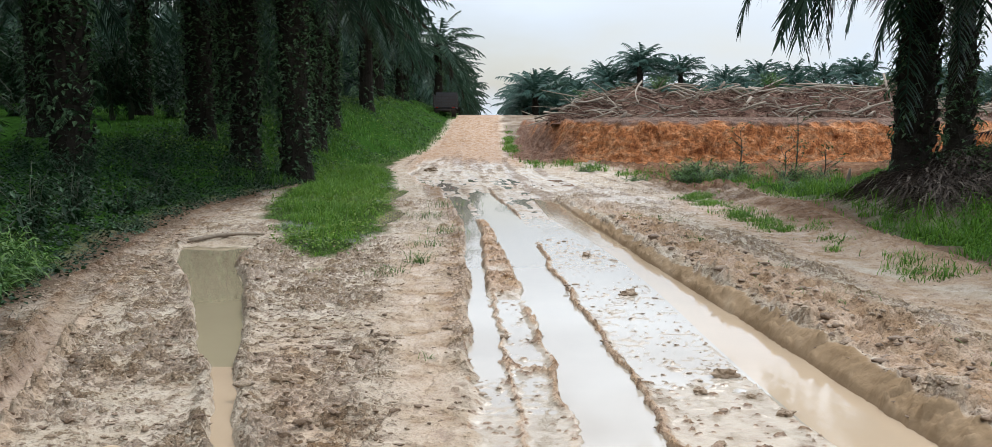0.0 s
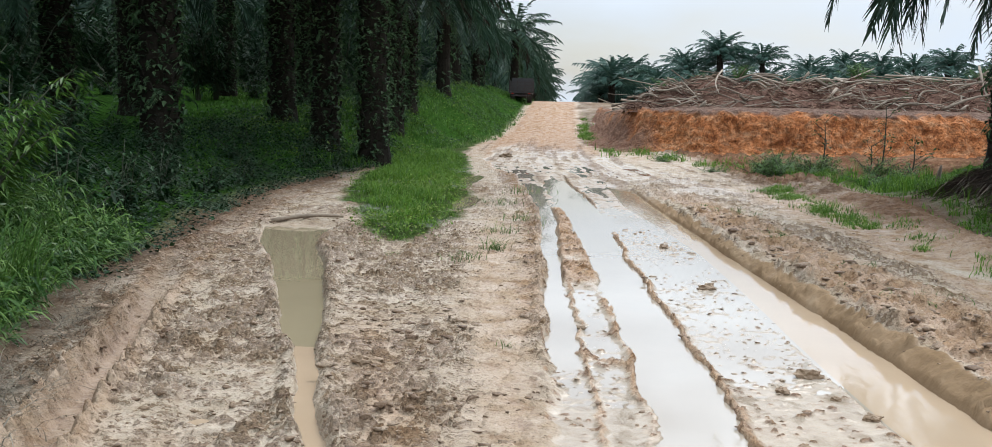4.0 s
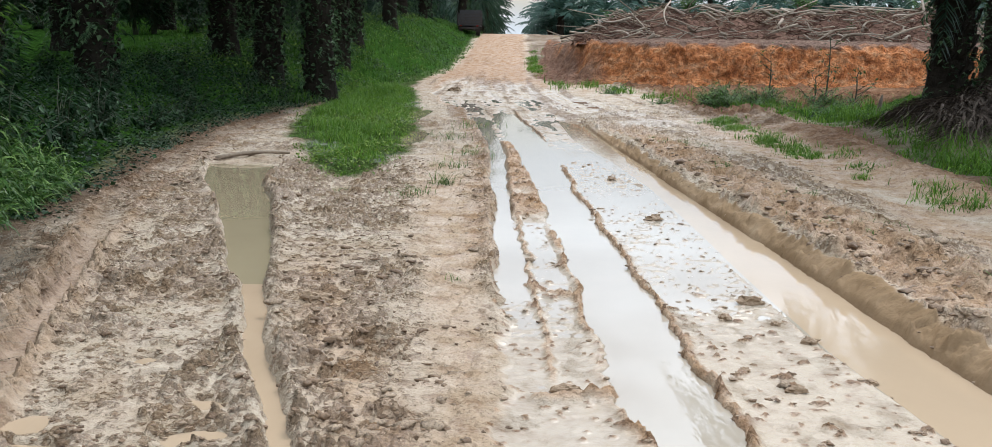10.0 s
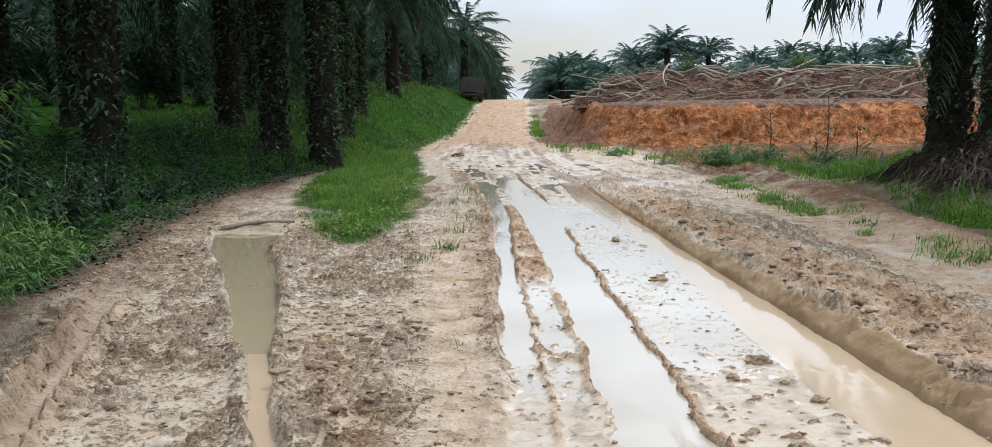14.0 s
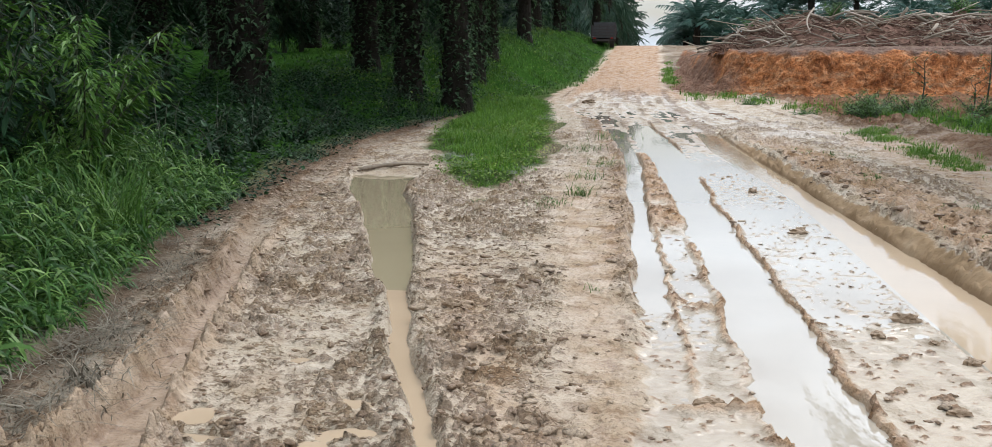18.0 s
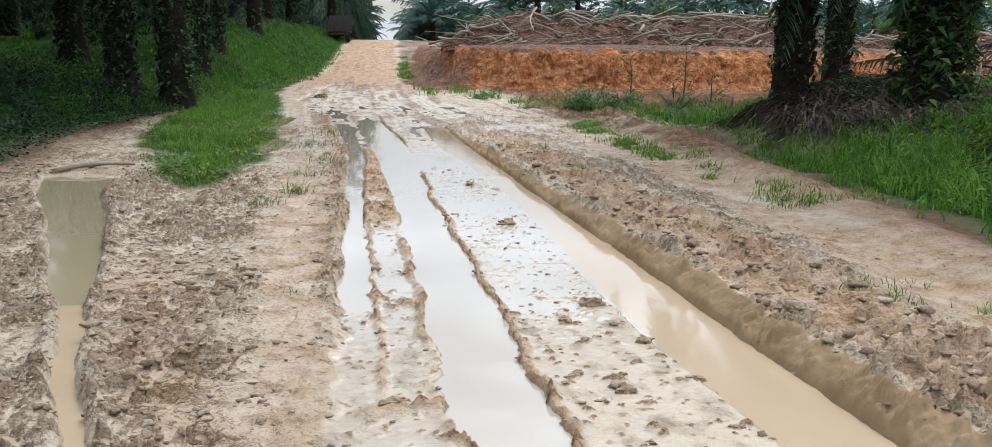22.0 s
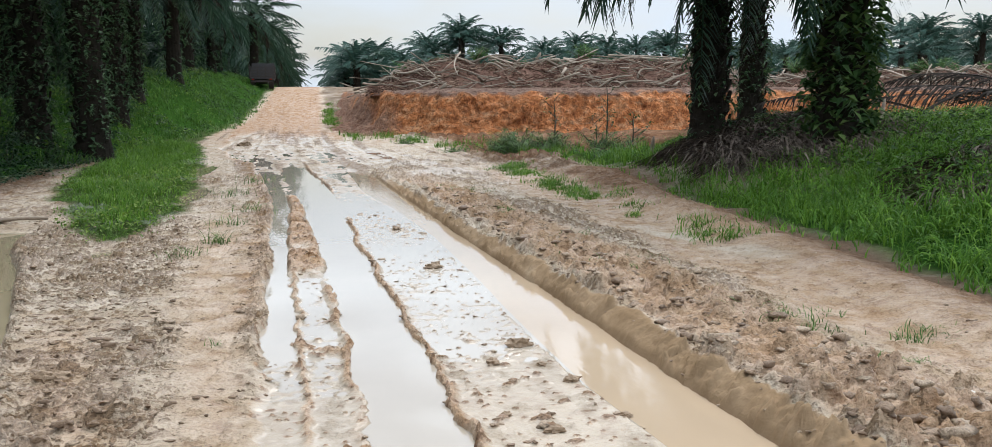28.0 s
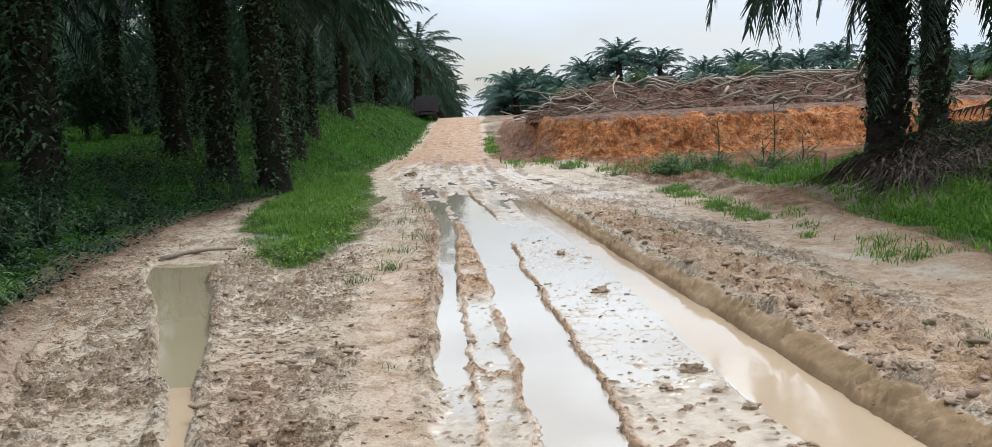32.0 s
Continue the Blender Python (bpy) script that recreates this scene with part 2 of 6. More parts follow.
def water_material(name, col, rough=0.02, ripple=0.02, ior=1.6, gloss=0.5):
    k = Mat(name)
    c = k.mix(k.noise(0.7, 3.0), col, tuple(v * 0.86 for v in col))
    k.set("Base Color", c).set("Roughness", rough).set("IOR", ior).set("Specular IOR Level", gloss)
    k.bump(k.noise(0.06, 2.0, 0.5, (1, 0.5, 1)), ripple, 0.02)
    return k.m


def plain(name, a, b, size=0.1, rough=0.8, bump=0.4, metal=0.0, per_object=0.0):
    k = Mat(name)
    c = k.mix(k.ramp(k.noise(size, 5.0, 0.6), [(0.3, 0.0), (0.7, 1.0)]), a, b)
    c = k.mix(k.ramp(k.noise(size * 9, 3.0), [(0.4, 0.0), (0.75, 0.4)]), c, tuple(v * 0.55 for v in a))
    if per_object:
        c = k.mix(k.math("MULTIPLY", k.obrandom(), per_object), c, tuple(v * 0.4 for v in a))
    k.set("Base Color", c).set("Roughness", rough).set("Metallic", metal).set("Specular IOR Level", 0.1 if rough >= 0.85 else 0.5)
    k.bump(k.noise(size * 0.5, 5.0, 0.6), bump, size * 0.3)
    return k.m


def bank_material():
    k = Mat("cut orange clay")
    face = k.ramp(k.noise(0.5, 6.0, 0.65, (1.0, 1.0, 1.6)), [(0.3, (0.36, 0.118, 0.042)), (0.5, (0.62, 0.245, 0.095)), (0.68, (0.70, 0.38, 0.2))])
    streak = k.noise(0.16, 4.0, 0.6, (0.6, 1.0, 0.5))
    face = k.mix(k.ramp(k.noise(0.09, 5.0, 0.7), [(0.38, 0.6), (0.49, 0.0)]), face, (0.14, 0.05, 0.023))
    face = k.mix(k.ramp(streak, [(0.38, 0.6), (0.55, 0.0)]), face, (0.12, 0.045, 0.022))
    band = k.noise(0.3, 5.0, 0.65, (0.35, 0.35, 1.0), 1.0)
    face = k.mix(k.ramp(band, [(0.54, 0.0), (0.68, 0.5)]), face, (0.46, 0.30, 0.18))
    top = k.ramp(k.noise(0.3, 5.0, 0.7), [(0.3, (0.10, 0.06, 0.044)), (0.55, (0.20, 0.13, 0.098)), (0.75, (0.31, 0.22, 0.165))])
    k.set("Base Color", k.mix(k.attr("top"), face, top)).set("Roughness", 0.92).set("Specular IOR Level", 0.04)
    k.bump(k.math("ADD", k.noise(0.25, 6.0, 0.65), streak), 1.0, 0.3)
    return k.m


M_GROUND = ground_material()
M_PUDDLE = water_material("still brown puddle water", (0.29, 0.242, 0.152))
# sky reflection partly put into this copy: paler base, stronger gloss
M_RUTWATER = water_material("milky rut water", (0.35, 0.30, 0.235), 0.012, 0.03)
# same muddy water with gloss cut, for palm crowns mirrored in the right rut
M_TANWATER = water_material("tan rut water", (0.40, 0.30, 0.20), 0.05, 0.05, 1.37, 0.45)
M_BANK = bank_material()
# trunk and frond kept near black: canopy shade put into their colour
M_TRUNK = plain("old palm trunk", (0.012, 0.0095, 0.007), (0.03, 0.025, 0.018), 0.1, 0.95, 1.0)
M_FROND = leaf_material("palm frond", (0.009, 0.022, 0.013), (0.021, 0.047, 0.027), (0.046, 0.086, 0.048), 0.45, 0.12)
# paler, bluer copy of M_FROND: distance haze put into the colour
M_HAZEFROND = leaf_material("far palm frond", (0.022, 0.055, 0.044), (0.047, 0.095, 0.07), (0.078, 0.14, 0.1), 0.5, 0.2)
M_DEADFROND = leaf_material("dead palm frond", (0.015, 0.011, 0.008), (0.038, 0.029, 0.022), (0.085, 0.068, 0.052), 0.8, 0.1)
M_FERN = leaf_material("trunk fern", (0.012, 0.03, 0.012), (0.036, 0.075, 0.03), (0.10, 0.16, 0.07), 0.5, 0.25)
# lit copy of M_FERN: light on the hanging ferns put into the colour
M_LITFERN = leaf_material("hanging trunk fern", (0.02, 0.045, 0.02), (0.06, 0.115, 0.05), (0.16, 0.24, 0.115), 0.5, 0.28)
# brighter copy of M_FROND for the rows farther off
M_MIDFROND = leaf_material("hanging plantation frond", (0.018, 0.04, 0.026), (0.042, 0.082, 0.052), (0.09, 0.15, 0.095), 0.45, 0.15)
M_CREEPER = leaf_material("climber leaf", (0.014, 0.034, 0.01), (0.045, 0.09, 0.024), (0.14, 0.20, 0.06), 0.5, 0.3)
M_GRASS = leaf_material("bright verge grass", (0.045, 0.105, 0.012), (0.10, 0.215, 0.024), (0.19, 0.32, 0.04), 0.5, 0.42)
M_ISLANDLEAF = leaf_material("yellow-green weed leaf", (0.06, 0.11, 0.014), (0.13, 0.20, 0.03), (0.22, 0.30, 0.06), 0.5, 0.4)
M_SPARSE = leaf_material("muddy sparse grass", (0.04, 0.085, 0.02), (0.085, 0.16, 0.035), (0.17, 0.25, 0.07), 0.55, 0.3)
M_SLOPE = leaf_material("roadside slope grass", (0.028, 0.07, 0.012), (0.07, 0.155, 0.024), (0.15, 0.26, 0.045), 0.5, 0.35)
M_TALLGRASS = leaf_material("tall green grass", (0.018, 0.05, 0.011), (0.058, 0.135, 0.026), (0.18, 0.285, 0.07), 0.42, 0.3)
M_STRAW = leaf_material("dry straw", (0.08, 0.065, 0.045), (0.16, 0.135, 0.10), (0.26, 0.23, 0.18), 0.85, 0.1)
# near-black leaf: the undergrowth's shade is put into its colour
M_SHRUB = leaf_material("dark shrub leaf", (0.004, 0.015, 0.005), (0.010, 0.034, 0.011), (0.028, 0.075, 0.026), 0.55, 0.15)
M_LIME = leaf_material("young light leaf", (0.035, 0.085, 0.015), (0.07, 0.15, 0.025), (0.13, 0.225, 0.045), 0.45, 0.3)
M_STEM = plain("green-brown stem", (0.02, 0.026, 0.012), (0.045, 0.05, 0.022), 0.05, 0.7, 0.3)
M_STICK = plain("weathered branch wood", (0.28, 0.22, 0.165), (0.46, 0.39, 0.31), 0.12, 0.9, 0.5, 0.0, 0.8)
M_LOG = plain("wet grey log", (0.16, 0.115, 0.075), (0.28, 0.215, 0.15), 0.05, 0.7, 0.6)
M_HEAP = plain("root-bound brown soil", (0.10, 0.053, 0.038), (0.24, 0.14, 0.10), 0.2, 0.95, 1.0)
M_ROOT = leaf_material("dry root litter", (0.03, 0.022, 0.017), (0.095, 0.07, 0.055), (0.26, 0.21, 0.165), 0.9, 0.05)
M_CLOD = plain("clay clod", (0.17, 0.105, 0.055), (0.32, 0.225, 0.14), 0.025, 0.65, 1.0)
M_STONE = plain("pale stone", (0.5, 0.46, 0.4), (0.6, 0.56, 0.5), 0.03, 0.8, 0.4)
M_TRUCKBODY = plain("faded grey truck boards", (0.022, 0.02, 0.02), (0.05, 0.045, 0.045), 0.15, 0.7, 0.3)
M_TRUCKFRAME = plain("rusty dark steel", (0.028, 0.022, 0.02), (0.06, 0.045, 0.038), 0.1, 0.6, 0.3, 0.4)
M_TYRE = plain("muddy rubber tyre", (0.018, 0.017, 0.016), (0.05, 0.042, 0.033), 0.08, 0.85, 0.4)
M_GLASSRED = plain("red tail lamp", (0.3, 0.02, 0.015), (0.36, 0.03, 0.02), 0.05, 0.25, 0.1)


# ---- mesh helpers ----
def link_mesh(name, verts, faces, mat, smoothed=False):
    """A mesh object from numpy vertices and a list of (n, k) face arrays."""
    me = bpy.data.meshes.new(name)
    verts = np.asarray(verts, dtype=np.float32)
    if not isinstance(faces, (list, tuple)):
        faces = [faces]
    loops = np.concatenate([np.asarray(f).ravel() for f in faces]).astype(np.int32)
    sizes = np.concatenate([np.full(len(f), np.asarray(f).shape[1]) for f in faces])
    starts = np.concatenate([[0], np.cumsum(sizes)[:-1]]).astype(np.int32)
    me.vertices.add(len(verts))
    me.vertices.foreach_set("co", verts.ravel())
    me.loops.add(len(loops))
    me.loops.foreach_set("vertex_index", loops)
    me.polygons.add(len(starts))
    me.polygons.foreach_set("loop_start", starts)
    me.update(calc_edges=True)
    me.polygons.foreach_set("use_smooth", np.full(len(starts), smoothed))
    me.materials.append(mat)
    return new(name, me)


def child(ob, parent):
    ob.parent = parent
    return ob


class Soup:
    """Collects small pieces into one mesh."""

    def __init__(self):
        self.v, self.f, self.n = [], {}, 0

    def add(self, v, f):
        f = np.asarray(f)
        self.v.append(np.asarray(v, dtype=np.float64))
        self.f.setdefault(f.shape[1], []).append(f + self.n)
        self.n += len(v)

    def make(self, name, mat, smoothed=False):
        return link_mesh(name, np.concatenate(self.v), [np.concatenate(a) for a in self.f.values()], mat, smoothed)


def grid_faces(nu, nv):
    i = (np.arange(nu - 1)[:, None] * nv + np.arange(nv - 1)[None, :]).ravel()
    return np.stack([i, i + nv, i + nv + 1, i + 1], 1)


def tube(path, radii, sides=6, squash=1.0):
    """A closed tube along a path (n, 3) with a radius at each point."""
    path, radii = np.asarray(path, float), np.asarray(radii, float)
    tang = np.gradient(path, axis=0)
    tang /= np.linalg.norm(tang, axis=1)[:, None] + 1e-9
    ref = np.array([0, 0, 1.0]) if abs(tang[:, 2]).mean() < 0.8 else np.array([1.0, 0, 0])
    a = np.cross(tang, ref)
    a /= np.linalg.norm(a, axis=1)[:, None] + 1e-9
    b = np.cross(tang, a)
    th = np.arange(sides) / sides * 2 * math.pi
    ring = path[:, None] + radii[:, None, None] * (np.cos(th)[None, :, None] * a[:, None] + squash * np.sin(th)[None, :, None] * b[:, None])
    n = len(path)
    v = np.concatenate([ring.reshape(-1, 3), path[:1], path[-1:]])
    k = np.arange(sides)
    q = []
    for i in range(n - 1):
        q.append(np.stack([i * sides + k, i * sides + (k + 1) % sides, (i + 1) * sides + (k + 1) % sides, (i + 1) * sides + k], 1))
    s, e = n * sides, n * sides + 1
    caps = np.concatenate([np.stack([np.full(sides, s), (k + 1) % sides, k], 1),
                           np.stack([np.full(sides, e), (n - 1) * sides + k, (n - 1) * sides + (k + 1) % sides], 1)])
    return v, np.concatenate(q), caps


def add_tube(soup, path, radii, sides=6, squash=1.0):
    v, q, c = tube(path, radii, sides, squash)
    n0 = soup.n
    soup.add(v, q)
    soup.f.setdefault(3, []).append(c + n0)


def box_mesh(sx, sy, sz, bevel=0.0, at=(0, 0, 0), rot=None):
    bm = bmesh.new()
    bmesh.ops.create_cube(bm, size=1.0)
    bmesh.ops.scale(bm, vec=(sx, sy, sz), verts=bm.verts)
    if bevel:
        bmesh.ops.bevel(bm, geom=bm.edges[:], offset=bevel, segments=2, affect="EDGES")
    if rot is not None:
        bmesh.ops.rotate(bm, cent=(0, 0, 0), matrix=rot, verts=bm.verts)
    bmesh.ops.translate(bm, vec=at, verts=bm.verts)
    return bm


def part(name, bm, material, parent, label=""):
    me = bpy.data.meshes.new(name)
    bm.to_mesh(me)
    bm.free()
    me.materials.append(material)
    ob = new(name, me)
    ob.parent = parent
    return tagged(ob, label)


# ---- lie of the land ----
def table(y, ys, vs):
    return np.interp(y, ys, vs)


def along(y):
    """Height of the road along its length."""
    ys = [-60, 30, 48, 60, 75, 88, 95, 105, 140, 400, 3000]
    return table(y, ys, [0, 0, 0.25, 0.45, 1.6, 2.85, 3.2, 3.1, 1.0, -6, -60])


def left_edge(y):
    """Where the mud ends and the left undergrowth begins."""
    return table(y, [-5, 2.4, 3.5, 4.4, 5.3, 7.6, 9.3, 13, 18, 25, 30, 40, 50, 80, 95],
                 [-3.5, -3.36, -3.18, -3.3, -3.68, -4.45, -4.72, -5.5, -6.2, -6.1, -5.5, -5.1, -4.4, -4.1, -4.1])


def right_edge(y):
    """Where the right grass verge begins."""
    return table(y, [-5, 6.5, 8, 10, 13.6, 18.5, 23, 30, 38, 50, 62, 92], [5.9, 5.75, 5.78, 5.87, 6.2, 6.74, 6.73, 5.5, 3.6, 2.2, 1.1, 0.6])


# tables of (y, left side, right side) for each rut
C_Y = [-8, 2.0, 3.55, 4.15, 4.9, 6.2, 7.7, 9, 10.5, 13.7, 17.3, 21, 24.3]
C_L = [1.3, 0.76, 0.62, 0.51, 0.46, 0.43, 0.37, 0.29, 0.22, 0.03, -0.25, -0.6, -0.8]
C_R = [1.75, 1.06, 0.99, 0.98, 0.96, 0.9, 0.84, 0.74, 0.66, 0.58, 0.42, 0.1, -0.2]
R_Y = [-8, 2.0, 3.6, 5.0, 6.0, 7.2, 8.3, 9.3, 11.2, 13.9, 17, 22.3]
R_L = [2.75, 2.1, 1.96, 1.80, 1.76, 1.73, 1.72, 1.70, 1.64, 1.42, 1.05, 0.9]
R_R = [3.2, 2.55, 2.45, 2.35, 2.29, 2.22, 2.15, 2.08, 1.95, 1.8, 1.6, 1.4]
S_Y = [4.2, 5.4, 6.3, 7.2, 8.6, 10.6, 12.3, 15.1, 18.8, 24]
S_L = [-0.08, -0.12, -0.2, -0.19, -0.24, -0.32, -0.4, -0.55, -0.88, -1.39]
S_R = [-0.06, -0.02, 0.01, 0.02, -0.07, -0.14, -0.17, -0.28, -0.55, -1.05]
L_Y = [1.5, 3.2, 3.9, 4.5, 5.2, 6.25, 6.5, 8, 9.6, 11.2, 12.9, 13.5]
L_L = [-0.55, -0.95, -1.22, -1.47, -1.7, -2.04, -2.22, -2.75, -3.36, -4.05, -4.6, -4.2]
L_R = [-0.4, -0.86, -1.12, -1.35, -1.58, -1.87, -1.92, -2.3, -2.74, -3.3, -3.45, -3.9]
T_Y = [1.5, 2.7, 3.1, 4, 5, 6.8, 9.4, 13, 16, 24]
T_L = [-2.5, -2.6, -2.64, -2.78, -3.08, -3.6, -4.5, -5.2, -5.9, -6.0]
T_R = [-1.8, -2.0, -2.2, -2.56, -2.84, -3.42, -4.2, -4.9, -5.5, -5.7]
WATER = -0.036  # level of the standing water
# where the wet middle of the road begins and ends
WET_Y, WET_L = [-8, 2, 4.3, 5.4, 6.2, 7.2, 8.6, 10.6, 12.3, 15.1, 18.8, 24, 28, 35, 44], [0.35, -0.05, -0.09, -0.12, -0.21, -0.2, -0.26, -0.34, -0.42, -0.57, -0.9, -1.4, -2.3, -3.2, -3.6]
END_Y, END_R = [-8, 2, 3.6, 5, 6, 7.2, 8.3, 9.3, 11.2, 13.9, 17, 22.3, 25, 30, 36, 44], [3.2, 2.55, 2.45, 2.35, 2.29, 2.22, 2.15, 2.08, 1.95, 1.8, 1.6, 1.45, 2.5, 2.9, 1.5, 0.2]


def rut(x, y, ys, ls, rs, soft):
    """1 inside a rut, falling to 0 over soft metres outside it."""
    l, r = table(y, ys, ls), table(y, ys, rs)
    d = np.maximum(l - x, x - r)
    return 1 - smooth(-soft * 0.5, soft * 0.5, d), d


def left_rise(y):
    return table(y, [-20, 10, 20, 28, 35, 45, 58, 75, 95, 140, 400], [0.15, 0.25, 0.5, 0.8, 1.35, 2.2, 3.3, 4.1, 4.6, 3, -4])


def lie(x, y):
    """The broad height of the ground without its fine relief."""
    x, y = np.asarray(x, float), np.asarray(y, float)
    z = along(y)
    el, er = left_edge(y), right_edge(y)
    up = np.maximum(left_rise(y) - z, 0)
    z = z + up * smooth(0.0, table(y, [0, 20, 60], [2.5, 4.5, 5.0]), el - x)
    verge = table(y, [-10, 12, 17, 24, 32, 60], [1.3, 1.3, 1.2, 0.5, 0.0, 0.0])
    z = z + verge * smooth(0.0, 7.0, x - er)
    z = z + 0.75 * np.exp(-(((x - 9.3) / 2.0) ** 2 + ((y - 17.8) / 2.6) ** 2)) + 0.45 * np.exp(-(((x - 14.0) / 3.0) ** 2 + ((y - 25.5) / 3.0) ** 2))
    return z


def ground_at(x, y):
    return float(lie(np.array([x]), np.array([y]))[0])


def relief(x, y):
    """Ground height and its surface masks."""
    z = lie(x, y)
    el, er = left_edge(y), right_edge(y)
    mudzone = smooth(-0.3, 0.4, x - el) * smooth(-0.3, 0.4, er - x)
    near = smooth(46, 20, y)
    lump = fbm(x, y, 0.22, 3, 11)
    grit = fbm(x, y, 0.05, 3, 19)
    broad = fbm(x, y, 1.3, 3, 31)
    jx, jy = x + 0.05 * fbm(x, y, 0.15, 2, 14), y + 0.06 * fbm(x, y, 0.15, 2, 15)
    f1, p1 = cells(jx * 0.72, jy * 1.3, 0.12, 3)
    f2, p2 = cells(jx * 0.8, jy * 1.2, 0.062, 5)
    f3, p3 = cells(x + 0.02 * lump, y, 0.036, 9)
    chunk = lambda f, p, cut: smooth(0.56, 0.36, f + 0.16 * grit) * np.clip((p - cut) / (1 - cut), 0, 1)
    wob = 0.05 * fbm(x, y, 0.5, 2, 41) + 0.035 * fbm(x, y, 0.16, 2, 43) + 0.015 * grit
    xw = x + wob
    xr = x + 0.4 * wob
    c, _ = rut(xw, y, C_Y, C_L, C_R, 0.06)
    r, _ = rut(xr, y, R_Y, R_L, R_R, 0.08)
    s, _ = rut(xw, y, S_Y, S_L, S_R, 0.06)
    l, ld = rut(x + 0.45 * wob, y, L_Y, L_L, L_R, 0.08)
    t, td = rut(x + 0.6 * wob, y, T_Y, T_L, T_R, 0.12)
    yin = lambda ys: smooth(ys[0] - 0.6, ys[0], y) * smooth(ys[-1], ys[-1] - 1.5, y)
    s, l, t = s * smooth(5.6, 7.0, y) * smooth(23, 21, y), l * yin(L_Y), t * yin(T_Y) * (0.15 + 0.85 * smooth(9, 6, y))
    c, r = c * smooth(24.3, 22.8, y), r * smooth(22, 20, y)
    cl, cr, rl, rr_ = table(y, C_Y, C_L), table(y, C_Y, C_R), table(y, R_Y, R_L), xr - table(y, R_Y, R_R)
    wl, we = table(y, WET_Y, WET_L), table(y, END_Y, END_R)
    far = smooth(14, 21, y)
    yn = y + 6 * fbm(x * 1.2, y * 0.12, 0.9, 3, 68)
    ragged = 0.06 * fbm(x, y, 0.25, 3, 66) * (1 - far) + far * 0.5 * fbm(x, y * 0.3, 0.8, 3, 67)
    zone = smooth(-0.05, 0.05, xw + ragged - wl) * smooth(0.04, -0.04 - 0.3 * far, x + ragged * far - we) * smooth(52, 38, yn)
    slab = smooth(-0.02, 0.06, xw - cr) * smooth(-0.02, 0.06, rl - xw)
    flat = smooth(-0.05, 0.06, xw - wl) * smooth(-0.02, 0.06, cl - xw)
    rim = lambda d, at, w: np.exp(-((d - at) / w) ** 2)
    crumb = np.clip(0.1 + 0.7 * smooth(0.62, 0.15, f2) * p2 + 0.35 * smooth(0.62, 0.15, f3) * p3 + 0.5 * np.clip(1 - 1.4 * f1 ** 2, 0, 1) + 0.45 * lump, 0, 1.5)
    rub = 0.8 * smooth(0.7, 0.1, f1) * p1 + 0.28 * smooth(0.7, 0.1, f2) * p2 + 0.5 * np.clip(1 - 1.3 * f1 ** 2, 0, 1)
    # churned dry mud: proud lumps on pale slurry
    heavy = smooth(-0.35, 0.2, fbm(x, y, 0.9, 3, 27))
    trail = np.exp(-((xw - table(y, [2, 3.6, 5.0, 6.0, 8.5, 14, 20], [0.0, -0.2, -0.35, -0.5, -0.8, -1.2, -1.7])) / table(y, [3, 6, 12], [0.2, 0.3, 0.4])) ** 2) * smooth(17, 11, y)
    path = smooth(3.5, 4.2, x + 0.3 * fbm(x, y, 0.8, 2, 29)) * smooth(24, 17, y)
    lumps = 0.048 * chunk(f1, p1, 0.45) + 0.036 * chunk(f2, p2, 0.4) + 0.018 * chunk(f3, p3, 0.45)
    calm = (1 - 0.88 * trail) * (1 - 0.8 * path) * (1 - l) * (1 - 0.75 * t)
    amp = mudzone * near * (1 - zone) * calm
    z = z + amp * (lumps * (0.45 + 0.75 * heavy) + 0.016 * lump + 0.03 * broad + 0.007 * grit - 0.012)
    z = z + mudzone * near * (1 - zone) * trail * (0.008 * lump + 0.012 * chunk(f3, p3, 0.5) - 0.012 * rim(np.mod(xw - 0.07 * y, 0.24) - 0.12, 0, 0.02))
    z = z + mudzone * near * (1 - zone) * path * (0.02 * fbm(x * 2.5, y * 0.5, 0.5, 3, 36) + 0.006 * lump + 0.02 * chunk(f2, p2, 0.8) + 0.05 * rub * smooth(4.8, 5.4, x) * smooth(8, 11, y))
    # the wet middle: mud that just breaks through a film of water
    scratch = np.clip(1 - 11 * np.abs(fbm(x, y * 1.6, 0.15, 2, 64)), 0, 1) * smooth(-0.25, 0.2, fbm(x, y, 0.5, 2, 65))
    skin = WATER - 0.003 + 0.0105 * smooth(6.4, 4.4, y) * (1 - 0.6 * flat * smooth(3.6, 4.4, y)) + 0.0045 * fbm(x, y * 1.7, 0.35, 3, 61) + 0.0105 * scratch + 0.014 * chunk(f3, p3, 0.92) + 0.024 * chunk(f2, p2, 0.93) * smooth(-0.1, 0.3, broad) + 0.008 * np.clip(fbm(x, y, 0.07, 3, 69) - 0.1, 0, 1) * smooth(8, 4, y) - 0.003 * smooth(11, 14, y)
    drag = xw - table(y, [14, 24, 34, 46], [0.0, -1.1, -1.9, -2.2])
    worn = WATER + 0.016 + 0.05 * fbm(drag * 2.2, y * 0.16, 0.55, 4, 52) + 0.03 * fbm(x, y * 0.6, 0.35, 4, 54) + 0.05 * chunk(f1, p1, 0.6) * smooth(0.0, 0.4, fbm(x, y * 0.4, 1.0, 2, 55)) - 0.02 * smooth(25, 21, y)
    z = z + zone * (skin * (1 - far) + (worn + along(y)) * far - lie(x, y))
    # brown ridges of squeezed-out mud along the ruts
    sr = table(y, S_Y, S_R)
